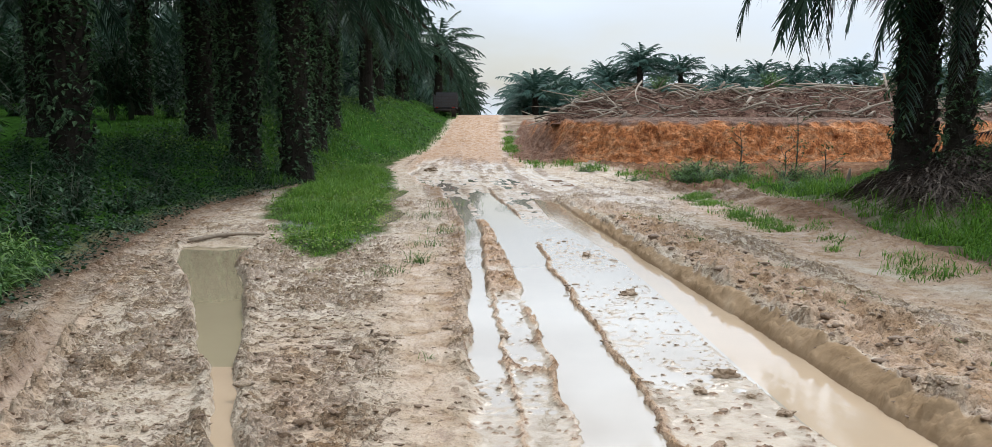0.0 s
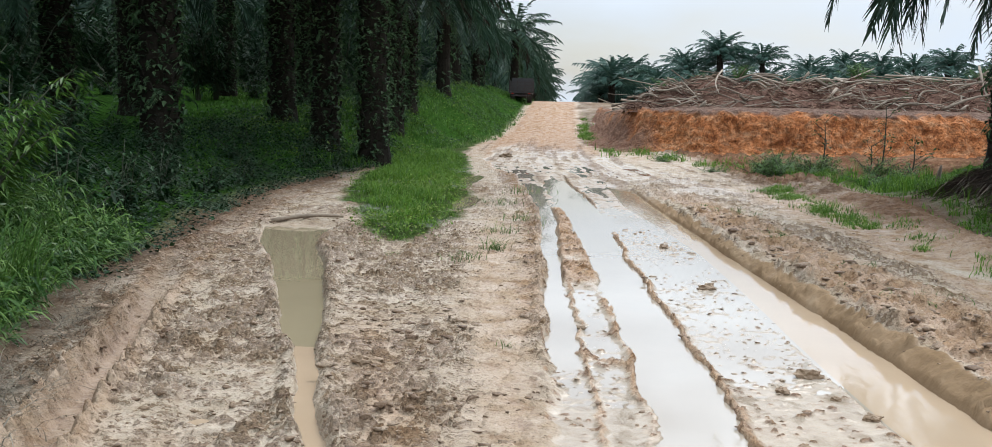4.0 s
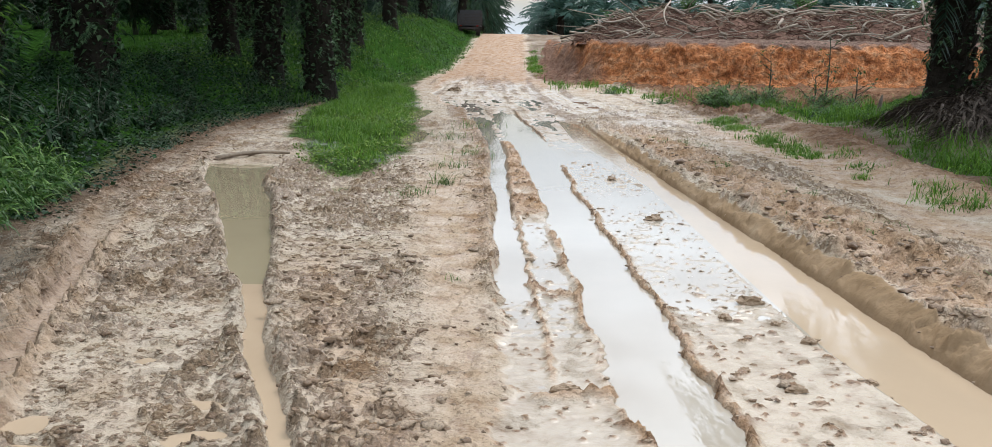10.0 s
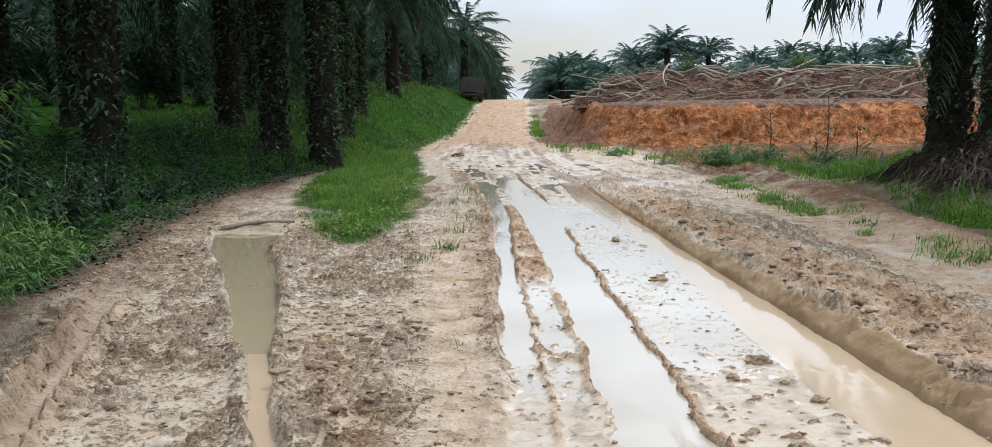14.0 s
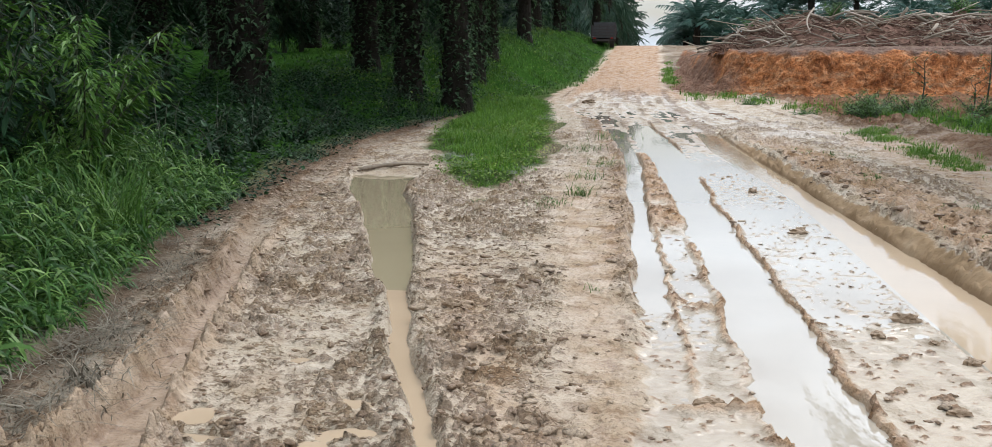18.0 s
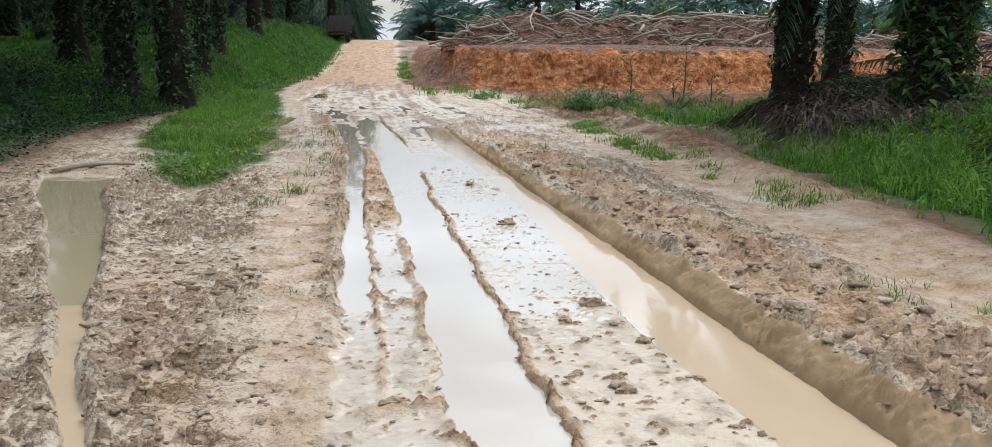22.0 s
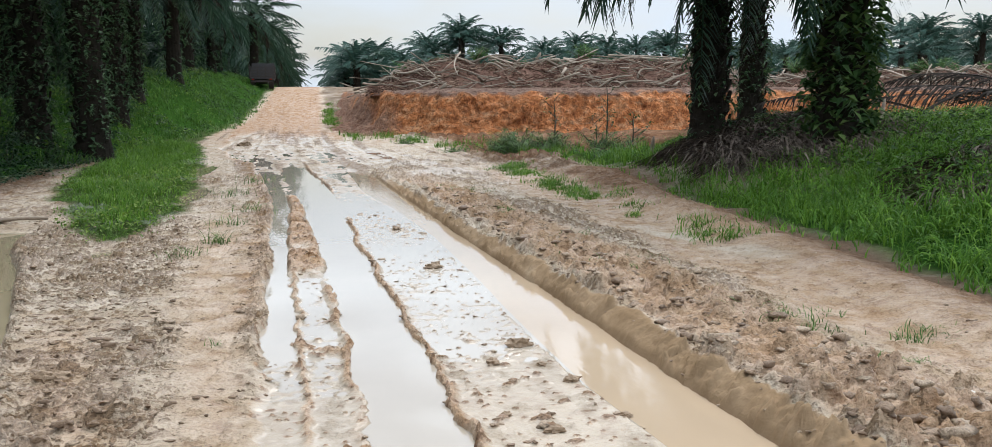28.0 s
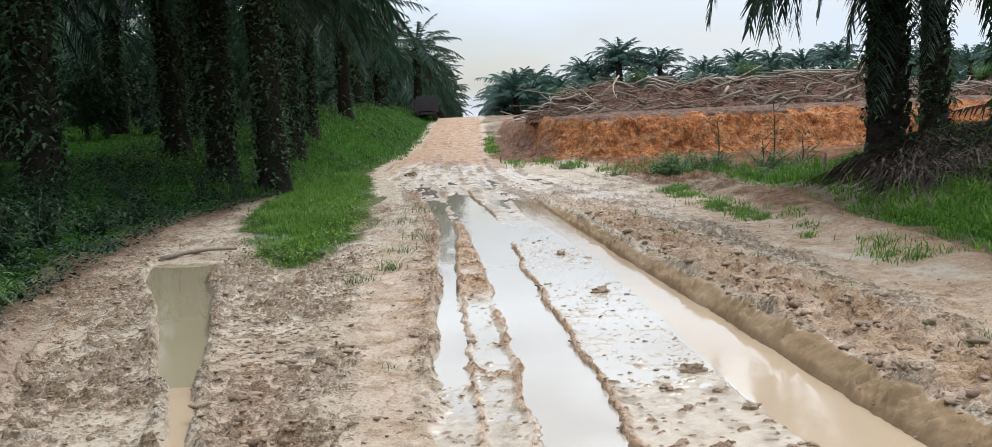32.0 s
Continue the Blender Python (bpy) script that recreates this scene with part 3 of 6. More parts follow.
    core = smooth(-0.03, 0.05, xw - sr) * smooth(-0.01, 0.06, cl - xw) * smooth(8.7, 9.4, y) * smooth(17.5, 15.5, y) * smooth(-0.25, 0.1, fbm(x, y * 0.6, 0.7, 2, 57) + 0.5 * smooth(13.5, 12.5, y))
    edge_c = rim(xw - cl, -0.045, 0.035) * smooth(8.9, 8.3, y) * (0.35 + 0.65 * smooth(-0.2, 0.2, fbm(x, y, 0.6, 2, 58)))
    split = rim(xw - table(y, [4.2, 5.4, 6.4, 7.2, 8.6, 9], [0.2, 0.13, 0.04, 0.05, 0.02, 0.0]), 0, 0.022) * smooth(4.2, 4.6, y) * smooth(9.2, 8.8, y)
    cross = rim(y + 0.9 * (x - 0.1), 6.28, 0.07) * smooth(-0.05, 0.05, x) * smooth(0.45, 0.38, x) + rim(y - 0.15 * x, 4.16, 0.06) * smooth(0.0, 0.1, x) * smooth(0.6, 0.5, x) + rim(x, 0.55, 0.09) * rim(y, 3.85, 0.2)
    right_c = rim(xw - cr, 0.03, 0.034) * np.maximum(smooth(13.6, 12.8, y), 0.8 * smooth(16.5, 17.5, y) * smooth(27, 24, y))
    ridge = np.clip(core + edge_c + 0.8 * split + 0.8 * cross + right_c + 0.6 * rim(xw - rl, 0.0, 0.03) * smooth(0.0, 0.3, fbm(x, y, 0.5, 2, 59)), 0, 1)
    z = z + core * (0.035 + 0.06 * crumb) + crumb * (0.05 * edge_c + 0.03 * split + 0.05 * cross + 0.052 * right_c)
    z = z + crumb * 0.012 * rim(xw - rl, 0.0, 0.03) * smooth(22, 19, y)
    z = z + crumb * (0.05 * rim(wl - xw, 0.06, 0.07) * smooth(5.5, 7, y) * smooth(22, 16, y) + 0.045 * rim(ld, 0.07, 0.06) * yin(L_Y) + 0.075 * rim(td, 0.07, 0.045) * yin(T_Y) * (0.3 + 0.7 * smooth(9, 6, y)))
    # cut bank on the outer side of the right rut
    lip = 0.15 + 0.05 * table(y, [3, 6, 9], [1, 1, 0]) + 0.09 * fbm(x, y, 0.35, 3, 83)
    bankface = smooth(-0.08, -0.03, rr_) * smooth(0.02, -0.02, rr_ - lip) * smooth(22, 16, y)
    wall = smooth(-0.02, 0.18, rr_) * smooth(24, 15, y)
    shoulder = smooth(0.0, 0.08, rr_ - lip) * smooth(1.5, 0.9, rr_) * smooth(24, 15, y)
    z = z + wall * (table(y, [3, 8, 14, 20], [0.10, 0.09, 0.06, 0.03]) + 0.02) * smooth(4.6, 3.2, x) + shoulder * (0.055 * rub + 0.05 * fbm(x, y, 0.45, 3, 81) + 0.006 * grit)
    z = z + 0.10 * np.exp(-((x - table(y, [4, 8, 14, 20], [4.9, 5.2, 5.6, 6.2])) / 0.5) ** 2) * mudzone
    z = z - 0.12 * c - 0.12 * r - 0.07 * s - 0.10 * l - 0.135 * t
    px, py = x + 0.06 * fbm(x, y, 0.25, 2, 46), y + 0.08 * fbm(x, y, 0.25, 2, 47)
    for ax, ay, rx, ry in POOLS:
        q = np.exp(-((((px - ax) / rx) ** 2 + ((py - ay) / ry) ** 2) ** 2))
        z = z * (1 - 0.92 * q) - 0.07 * q
    apron = smooth(20, 25, y) * smooth(0.3, 1.5, x - np.minimum(er, 4.0)) * smooth(75, 55, y)
    g1, q1 = cells(x + 0.1 * broad, y, 0.5, 21)
    g2, q2 = cells(x + 0.1 * lump, y * 0.8, 0.22, 22)
    z = z + apron * (0.2 * smooth(0.6, 0.2, g1) * q1 + 0.12 * smooth(0.6, 0.2, g2) * q2 + 0.1 * broad)
    # rough verges
    out = (1 - mudzone)
    z = z + out * smooth(140, 60, y) * (0.12 * fbm(x, y, 1.5, 3, 91) + 0.04 * lump)
    heap = np.exp(-(((x - 9.1) / 2.2) ** 2 + ((y - 17.2) / 2.8) ** 2))
    z = z + heap * 0.15 * fbm(x, y, 0.6, 3, 95)
    # masks
    wet = zone * (1 - far) + zone * far * (0.12 + 0.88 * smooth(0.04, -0.02, worn - WATER))
    wet = np.clip(np.maximum(wet, np.maximum(l, 0.5 * t)), 0, 1) * smooth(70, 40, y)
    wet = np.maximum(wet, 0.35 * mudzone * near * smooth(0.1, 0.5, broad) * smooth(2.0, 0.5, x))
    wet = np.maximum(wet, 0.6 * smooth(16, 20, y) * smooth(34, 28, y) * smooth(4.6, 3.4, x) * smooth(-0.1, 0.25, fbm(x, y * 0.6, 0.8, 3, 56)) * (x > we))
    wet = wet * (1 - 0.95 * ridge) * (1 - 0.7 * zone * (1 - far) * np.maximum(chunk(f3, p3, 0.9), chunk(f2, p2, 0.91)))
    wet = wet * (1 - smooth(6.4, 4.4, y) * (0.4 * slab + 0.15 * flat))
    wet = np.maximum(wet, 0.3 * bankface)
    sand = np.exp(-((x - table(y, [7, 8.5, 10.5, 13], [5.2, 4.85, 4.4, 4.2])) / 0.3) ** 2) * smooth(8.0, 8.8, y) * smooth(12.0, 10.6, y) * smooth(-0.5, 0.1, fbm(x, y, 0.5, 2, 48))
    wet = np.maximum(wet, 0.3 * sand)
    bit = zone * (1 - far) * np.maximum(chunk(f3, p3, 0.9), chunk(f2, p2, 0.91))
    red = 0.85 * ridge + 0.9 * smooth(0.0, 0.2, bit) + 0.4 * trail + 0.6 * t + 0.5 * rim(td, 0.08, 0.08) * yin(T_Y) + 0.5 * bankface + 0.6 * path
    red = red + 0.75 * shoulder * smooth(0.15, 0.4, rr_ + 0.25 * broad) + 0.5 * rim(xw, table(y, L_Y, L_R) + 0.4, 0.25) * smooth(8, 6, y) + 0.55 * rim(wl - xw, 0.12, 0.15) * smooth(6, 8, y) + 1.0 * smooth(33, 50, yn)
    red = np.clip(red, 0, 1) * mudzone * (1 - sand)
    red = np.maximum(red, 0.75 * smooth(20, 27, y) * smooth(0.3, 1.5, x - np.minimum(er, 4.0))) * (1 - 0.8 * smooth(0.0, 0.6, x) * smooth(42, 50, y))
    edge = np.exp(-((x - el + 0.1) / table(y, [0, 7, 12, 20], [0.26, 0.26, 0.5, 0.6])) ** 2) * smooth(34, 24, y)
    island, _ = rut(x + 0.25 * fbm(x, y, 0.9, 2, 99), y, I_Y, I_L, I_R, 0.3)
    island = island * smooth(I_Y[0] - 0.2, I_Y[0] + 0.4, y)
    soil = np.clip(0.85 * edge + 0.75 * smooth(0.42, 0.62, heap + 0.1 * lump), 0, 1)
    soil = np.maximum(soil, apron * (0.85 + 0.3 * fbm(x, y, 1.2, 3, 88)))
    soil = np.maximum(soil, (0.6 + 0.35 * broad) * smooth(-0.1, 0.7, x + 0.5 * broad + 0.5 * fbm(x, y * 0.3, 0.7, 2, 89) - table(y, [44, 52, 80, 95], [1.0, 0.0, 0.2, 0.4])) * smooth(40, 48, y))
    soil = np.maximum(soil, 0.22 * t * mudzone)
    scuffed = smooth(4.9, 5.7, x + 0.5 * fbm(x, y, 0.9, 3, 84)) * smooth(9, 12, y) * smooth(26, 21, y) * mudzone
    soil = np.maximum(soil, scuffed * (0.62 + 0.35 * fbm(x, y, 0.5, 3, 85)))
    soil = np.maximum(soil, (0.5 + 0.3 * fbm(x, y, 0.3, 3, 49)) * smooth(-0.08, -0.3, x - table(y, T_Y, T_L)) * mudzone * smooth(9, 7, y) * smooth(-6, 1, y))
    # canopy shade over the left mud, painted in through the soil mask
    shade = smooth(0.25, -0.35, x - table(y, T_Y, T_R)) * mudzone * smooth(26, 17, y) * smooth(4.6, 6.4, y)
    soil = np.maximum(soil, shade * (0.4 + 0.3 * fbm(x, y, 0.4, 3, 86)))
    soil = np.maximum(soil, np.exp(-((x - table(y, [4, 8, 14, 20], [5.7, 5.8, 6.3, 6.7])) / 0.6) ** 2) * 0.8 * smooth(26, 18, y))
    herb = np.maximum(np.maximum(smooth(0.05, 0.7, el - x), smooth(0.05, 0.5, x - er)) * (1 - np.clip(heap * 1.6, 0, 1)), island * 0.9)
    herb = herb * np.where((x > 0) & (y > 25), 0.0, 1.0)
    bits = np.maximum(chunk(f2, p2, 0.4), np.maximum(chunk(f1, p1, 0.5), 0.8 * chunk(f3, p3, 0.5)))
    turned = smooth(0.06, 0.3, bits) * (0.5 + 0.35 * heavy) * (1 - zone * (1 - far)) * mudzone * (1 - l) * (1 - 0.9 * bankface) * smooth(34, 18, y) * (1 - 0.85 * trail) * (1 - 0.75 * path)
    streak = (0.75 - 0.4 * smooth(40, 50, y)) * smooth(0.0, 0.35, fbm(drag * 1.5, y * 0.05, 0.5, 4, 53)) * mudzone * smooth(17, 24, y) * smooth(110, 80, y)
    turned = turned * (1 - 0.8 * rim(td, 0.07, 0.06) * smooth(9, 7, y)) * (1 - 0.8 * t)
    turned = np.maximum(turned, far * zone * smooth(0.01, 0.05, worn - WATER) * smooth(50, 40, y))
    turned = np.maximum(turned, 0.8 * smooth(0.0, 0.25, bit))
    turned = np.maximum(turned * (1 - 0.75 * shoulder), 0.7 * smooth(0.7, 1.1, rub) * (0.5 * shoulder * smooth(0.2, 0.5, rr_) + 0.8 * apron))
    return z, wet, red, soil, np.clip(herb, 0, 1), np.clip(turned + streak, 0, 1), np.clip(bankface, 0, 1)


POOLS = [(-1.53, 4.0, 0.13, 0.07), (-2.24, 3.72, 0.1, 0.13), (-1.47, 3.66, 0.13, 0.07), (-1.57, 3.45, 0.1, 0.14), (-2.1, 3.5, 0.16, 0.06), (-1.82, 3.28, 0.07, 0.13), (-1.36, 3.1, 0.1, 0.07),
         (-1.9, 4.35, 0.13, 0.05), (-2.05, 4.6, 0.09, 0.07), (-3.2, 6.75, 0.07, 0.25), (-2.2, 10.6, 0.2, 0.4), (-2.05, 17.3, 0.28, 1.6), (-2.6, 23.5, 0.25, 2.2)]
I_Y, I_L, I_R = [11.3, 12.2, 13, 15, 17, 21.6, 27, 33, 37], [-2.5, -2.8, -3.05, -3.75, -4.4, -5.4, -5.9, -7.0, -8.0], [-2.2, -1.95, -1.9, -1.92, -2.05, -2.5, -3.1, -3.85, -4.6]


def spread(*runs):
    """Grid lines from runs of (start, end, step)."""
    return np.concatenate([np.arange(a, b - 1e-6, s) for a, b, s in runs])


def build_ground():
    xs = spread((-2500, -300, 400), (-300, -60, 40), (-60, -14, 2.0), (-14, -6.5, 0.3), (-6.5, -3.6, 0.05), (-3.6, -3.0, 0.025), (-3.0, -0.3, 0.0125), (-0.3, 3.2, 0.0135), (3.2, 4.2, 0.02), (4.2, 5.4, 0.035), (5.4, 6.8, 0.06), (6.8, 13, 0.2), (13, 30, 1.0), (30, 80, 5), (80, 300, 40), (300, 2501, 400))
    ys = spread((-2500, -200, 460), (-200, -20, 30), (-20, -6, 2.0), (-6, 2.0, 0.11), (2.0, 2.9, 0.04), (2.9, 6.2, 0.0135), (6.2, 9.0, 0.022), (9.0, 13, 0.036), (13, 20, 0.07), (20, 32, 0.11), (32, 50, 0.3), (50, 112, 0.8), (112, 300, 15), (300, 2501, 300))
    X, Y = np.meshgrid(xs, ys, indexing="ij")
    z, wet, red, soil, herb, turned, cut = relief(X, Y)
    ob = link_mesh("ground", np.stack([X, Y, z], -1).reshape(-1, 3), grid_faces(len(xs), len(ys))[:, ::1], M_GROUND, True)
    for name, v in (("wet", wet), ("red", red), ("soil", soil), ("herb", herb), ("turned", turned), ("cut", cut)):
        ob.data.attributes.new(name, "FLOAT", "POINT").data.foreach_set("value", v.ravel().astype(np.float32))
    return tagged(ob, "rutted tan clay track, churned and wet, with green verges", "ground", kind="structure")


ground = build_ground()


def strip_water(name, ys, ls, rs, y0, y1, z, margin, mat, label):
    """A level sheet of water whose banks are the ground that it meets."""
    y = np.arange(y0, y1 + 0.01, 0.25)
    l, r = table(y, ys, ls) - margin, table(y, ys, rs) + margin
    u = np.linspace(0, 1, 4)
    v = np.stack([l[:, None] + (r - l)[:, None] * u, np.repeat(y[:, None], 4, 1), np.full((len(y), 4), z)], -1)
    ob = link_mesh(name, v.reshape(-1, 3), grid_faces(len(y), 4)[:, ::-1], mat, True)
    return tagged(ob, label, "water", kind="structure")


W_Y = list(np.arange(-8, 33.1, 0.25))
strip_water("water_1", W_Y, list(np.interp(W_Y, WET_Y, WET_L) - 0.08), list(np.interp(W_Y, R_Y, R_L)), -6.0, 33.0, WATER, -0.01, M_RUTWATER, "milky rain water standing in deep wheel ruts and filming the mud")
strip_water("water_2", R_Y, R_L, R_R, -6.0, 22.2, WATER - 0.0012, 0.05, M_TANWATER, "tan muddy water standing in a wheel rut")
strip_water("water_3", [20, 24, 33], [1.2, 1.0, 1.0], [1.8, 2.6, 2.9], 20.0, 33.0, WATER - 0.002, 0.0, M_RUTWATER, "shallow rain water on the far road")
strip_water("water_4", L_Y, L_L, L_R, 6.25, 13.2, -0.045, 0.05, M_PUDDLE, "olive brown water in a long puddle")
strip_water("water_5", L_Y, L_L, L_R, 1.5, 6.25, -0.045, 0.04, M_TANWATER, "tan muddy water in a narrow runnel")
for i, (px, py, rx, ry) in enumerate(POOLS):
    a = np.linspace(0, 2 * math.pi, 25)[:-1]
    w = link_mesh(f"water_{6 + i}", np.concatenate([np.stack([px + 1.3 * rx * np.cos(a), py + 1.3 * ry * np.sin(a), np.full(24, -0.040 - 0.0002 * i)], 1), [[px, py, -0.040 - 0.0002 * i]]]),
                  np.stack([np.arange(24), (np.arange(24) + 1) % 24, np.full(24, 24)], 1), M_TANWATER if py < 5 else M_PUDDLE)
    tagged(w, "small pool of brown rain water in the mud", "water", kind="structure")


# ---- cut bank and terrace ----
def build_bank():
    """A cut clay terrace: its face runs beside the road, then across the view."""
    way = np.array([(1.5, 90), (1.7, 72), (1.8, 60), (1.9, 51), (2.1, 45.0), (2.9, 41.6), (6.5, 40.2), (11, 39.8), (16, 40.2), (24, 40.4), (36, 40), (64, 39)], float)
    xs = spread((0.3, 24, 0.09), (24, 40, 0.5), (40, 63, 2.0))
    ys = spread((38.0, 39.2, 0.1), (39.2, 42.4, 0.04), (42.4, 47, 0.1), (47, 60, 0.35), (60, 89, 1.0))
    X, Y = np.meshgrid(xs, ys, indexing="ij")
    D = np.full(X.shape, 1e9)
    run = np.zeros(X.shape)
    for (ax, ay), (bx, by) in zip(way[:-1], way[1:]):
        lx, ly = bx - ax, by - ay
        t = np.clip(((X - ax) * lx + (Y - ay) * ly) / (lx * lx + ly * ly), 0, 1)
        d = np.hypot(X - ax - t * lx, Y - ay - t * ly)
        side = np.sign(lx * (Y - ay) - ly * (X - ax))
        near = d < np.abs(D)
        D = np.where(near, d * side, D)
        run = np.where(near, np.where(np.abs(lx) > np.abs(ly), 1.0, 0.0), run)
    D = D + 0.3 * fbm(X, Y, 2.4, 3, 5) + 0.3 * fbm(X, Y, 0.6, 3, 8)
    front = smooth(2.3, 3.7, X + 0.8 * fbm(X, Y, 1.2, 2, 64))
    steep = 0.75 * front + 1.5 * (1 - front)
    a = D / steep
    h = np.interp(a, [-2.2, -1.0, -0.4, 0.0, 0.25, 0.6, 0.95, 1.3, 2.0, 4.0, 8.0, 16, 40], [-0.35, 0.0, 0.15, 0.4, 0.9, 1.62, 1.88, 1.95, 2.05, 2.2, 2.35, 2.45, 2.5])
    Z = along(Y) * 0.7 * smooth(6, 0, D) + h * np.interp(Y, [38, 50, 70, 90], [1.0, 1.0, 0.75, 0.4]) + (0.06 + 0.2 * (1 - front) * smooth(-1.0, 0.5, a)) * fbm(X, Y, 0.7, 4, 9)
    f1, p1 = cells(X, Y + Z, 0.45, 3)
    Z = Z + 0.14 * np.clip(1 - 1.3 * f1 ** 2, 0, 1) * p1 * smooth(-0.8, 0.0, a) * smooth(2.0, 0.9, a)
    Z = np.maximum(Z, lie(X, Y) - 0.3)
    face = smooth(0.05, 0.4, h) * smooth(2.05, 1.8, h) * front
    Yd = Y - face * (0.28 * fbm(X, Z, 1.1, 3, 61) + 0.30 * np.abs(fbm(X, Z * 1.3, 0.4, 3, 62)))
    Z = Z + 0.12 * smooth(1.5, 1.9, h) * smooth(2.3, 1.95, h) * front * fbm(X, Y, 0.5, 3, 63)
    ob = link_mesh("earth_bank", np.stack([X, Yd, Z], -1).reshape(-1, 3), grid_faces(len(xs), len(ys)), M_BANK, True)
    top = np.maximum(smooth(1.72, 1.95, h + 0.25 * fbm(X, Y, 0.7, 3, 12)), 0.85 * (1 - front))
    ob.data.attributes.new("top", "FLOAT", "POINT").data.foreach_set("value", np.clip(top, 0, 1).ravel().astype(np.float32))
    return tagged(ob, "freshly cut orange clay bank with a bare brown terrace", "earth bank", kind="structure")


bank = build_bank()


# ---- palms ----
def frond(rng, length, rise, droop, pairs, seg, leaf, width, hang, lean=0.0):
    """Rachis path and leaflet strips of one palm frond that grows along +x."""
    s = np.linspace(0, 1, 12)
    ang = rise - droop * s ** 1.3
    step = length / 11
    px = np.concatenate([[0], np.cumsum(np.cos(ang[:-1]) * step)])
    pz = np.concatenate([[0], np.cumsum(np.sin(ang[:-1]) * step)])
    py = lean * s ** 2
    path = np.stack([px, py, pz], 1)
    u = np.repeat(np.linspace(0.14, 0.99, pairs), 2)
    side = np.tile([1.0, -1.0], pairs)
    u = np.clip(u + rng.normal(0, 0.008, len(u)), 0.1, 1)
    base = np.stack([np.interp(u, s, path[:, i]) for i in range(3)], 1)
    a = np.interp(u, s, ang)
    fwd = np.stack([np.cos(a), np.zeros_like(a), np.sin(a)], 1)
    up = np.stack([-np.sin(a), np.zeros_like(a), np.cos(a)], 1)
    ll = leaf * (0.35 + 0.65 * np.sin(np.clip(u * 1.08, 0, 1) * math.pi) ** 0.7) * rng.uniform(0.8, 1.15, len(u))
    sweep = rng.uniform(0.35, 0.75, len(u)) + 0.6 * u ** 3
    lift = rng.uniform(-0.15, 0.35, len(u))
    out = np.stack([np.zeros_like(a), side, np.zeros_like(a)], 1) + fwd * sweep[:, None] + up * lift[:, None]
    out /= np.linalg.norm(out, axis=1)[:, None]
    t = np.linspace(0, 1, seg + 1)
    P = base[:, None] + out[:, None] * (ll[:, None] * t)[..., None]
    P[..., 2] -= hang * ll[:, None] * t ** 2 * rng.uniform(0.5, 1.2, len(u))[:, None]
    w = width * np.array([0.6, 1.0, 0.15] if seg == 2 else [1.0, 0.3])[None, :, None]
    wd = fwd * 0.8 + up * 0.6 * side[:, None]
    Lf, Rt = P - wd[:, None] * w / 2, P + wd[:, None] * w / 2
    m, k = len(u), seg + 1
    v = np.stack([Lf, Rt], 2).reshape(-1, 3)
    i = (np.arange(m)[:, None] * k * 2 + np.arange(seg)[None] * 2).ravel()
    return path, v, np.stack([i, i + 1, i + 3, i + 2], 1)


def turn_z(v, a, at):
    c, s = math.cos(a), math.sin(a)
    return np.stack([v[:, 0] * c - v[:, 1] * s + at[0], v[:, 0] * s + v[:, 1] * c + at[1], v[:, 2] + at[2]], 1)


def add_crown(soup, rng, z, count, length, pairs, seg, leaf, width, lowest=-0.7, r0=0.25):
    for i in range(count):
        q = (i + 0.5) / count
        rise = 1.45 - (1.45 - lowest) * q ** 0.85 + rng.normal(0, 0.07)
        L = length * rng.uniform(0.85, 1.1) * (0.75 + 0.25 * min(1, q * 3))
        path, v, f = frond(rng, L, rise, rng.uniform(0.9, 1.35) - 0.35 * (q > 0.75), pairs, seg, leaf, width, rng.uniform(0.35, 0.8), rng.normal(0, 0.4))
        a = i * 2.39996 + rng.normal(0, 0.12)
        at = (r0 * math.cos(a), r0 * math.sin(a), z - 0.5 * q)
        soup.add(turn_z(v, a, at), f)
        add_tube(soup, turn_z(path[::2], a, at), np.linspace(0.055, 0.012, 6), 4, 0.7)


def trunk_mesh(rng, height, radius, stubs):
    """A palm trunk with the spiral of old frond bases left on it."""
    soup = Soup()
    z = np.linspace(-0.5, height, 22)
    r = radius * (1.0 + 0.35 * np.exp(-np.maximum(z, 0) / 0.5) - 0.12 * z / height) * (1 + 0.04 * rng.normal(size=22))
    path = np.stack([0.06 * np.sin(z * 0.5), 0.05 * np.cos(z * 0.4), z], 1)
    add_tube(soup, path, r, 14)
    for i in range(stubs):
        zz = 0.15 + (height - 0.1) * (i / stubs)
        a = i * 2.39996
        rr = radius * (1.0 - 0.12 * zz / height) * 0.93
        l = rng.uniform(0.16, 0.34) * (0.8 + 0.5 * zz / height)
        w = rng.uniform(0.09, 0.14)
        ca, sa = math.cos(a), math.sin(a)
        pts = []
        for d, h, ww in ((0, 0, w), (0.10, 0.06 + l * 0.4, w * 0.8), (0.14, 0.1 + l, w * 0.45)):
            for sgn, dd in ((-1, 0), (1, 0), (1, -0.06), (-1, -0.06)):
                q = rr + d + dd
                pts.append((q * ca - sgn * ww * sa, q * sa + sgn * ww * ca, zz + h + rng.normal(0, 0.01)))
        f = []
        for b in (0, 4):
            f += [(b, b + 1, b + 5, b + 4), (b + 1, b + 2, b + 6, b + 5), (b + 2, b + 3, b + 7, b + 6), (b + 3, b, b + 4, b + 7)]
        f.append((8, 9, 10, 11))
        soup.add(np.array(pts), np.array(f))
    return soup


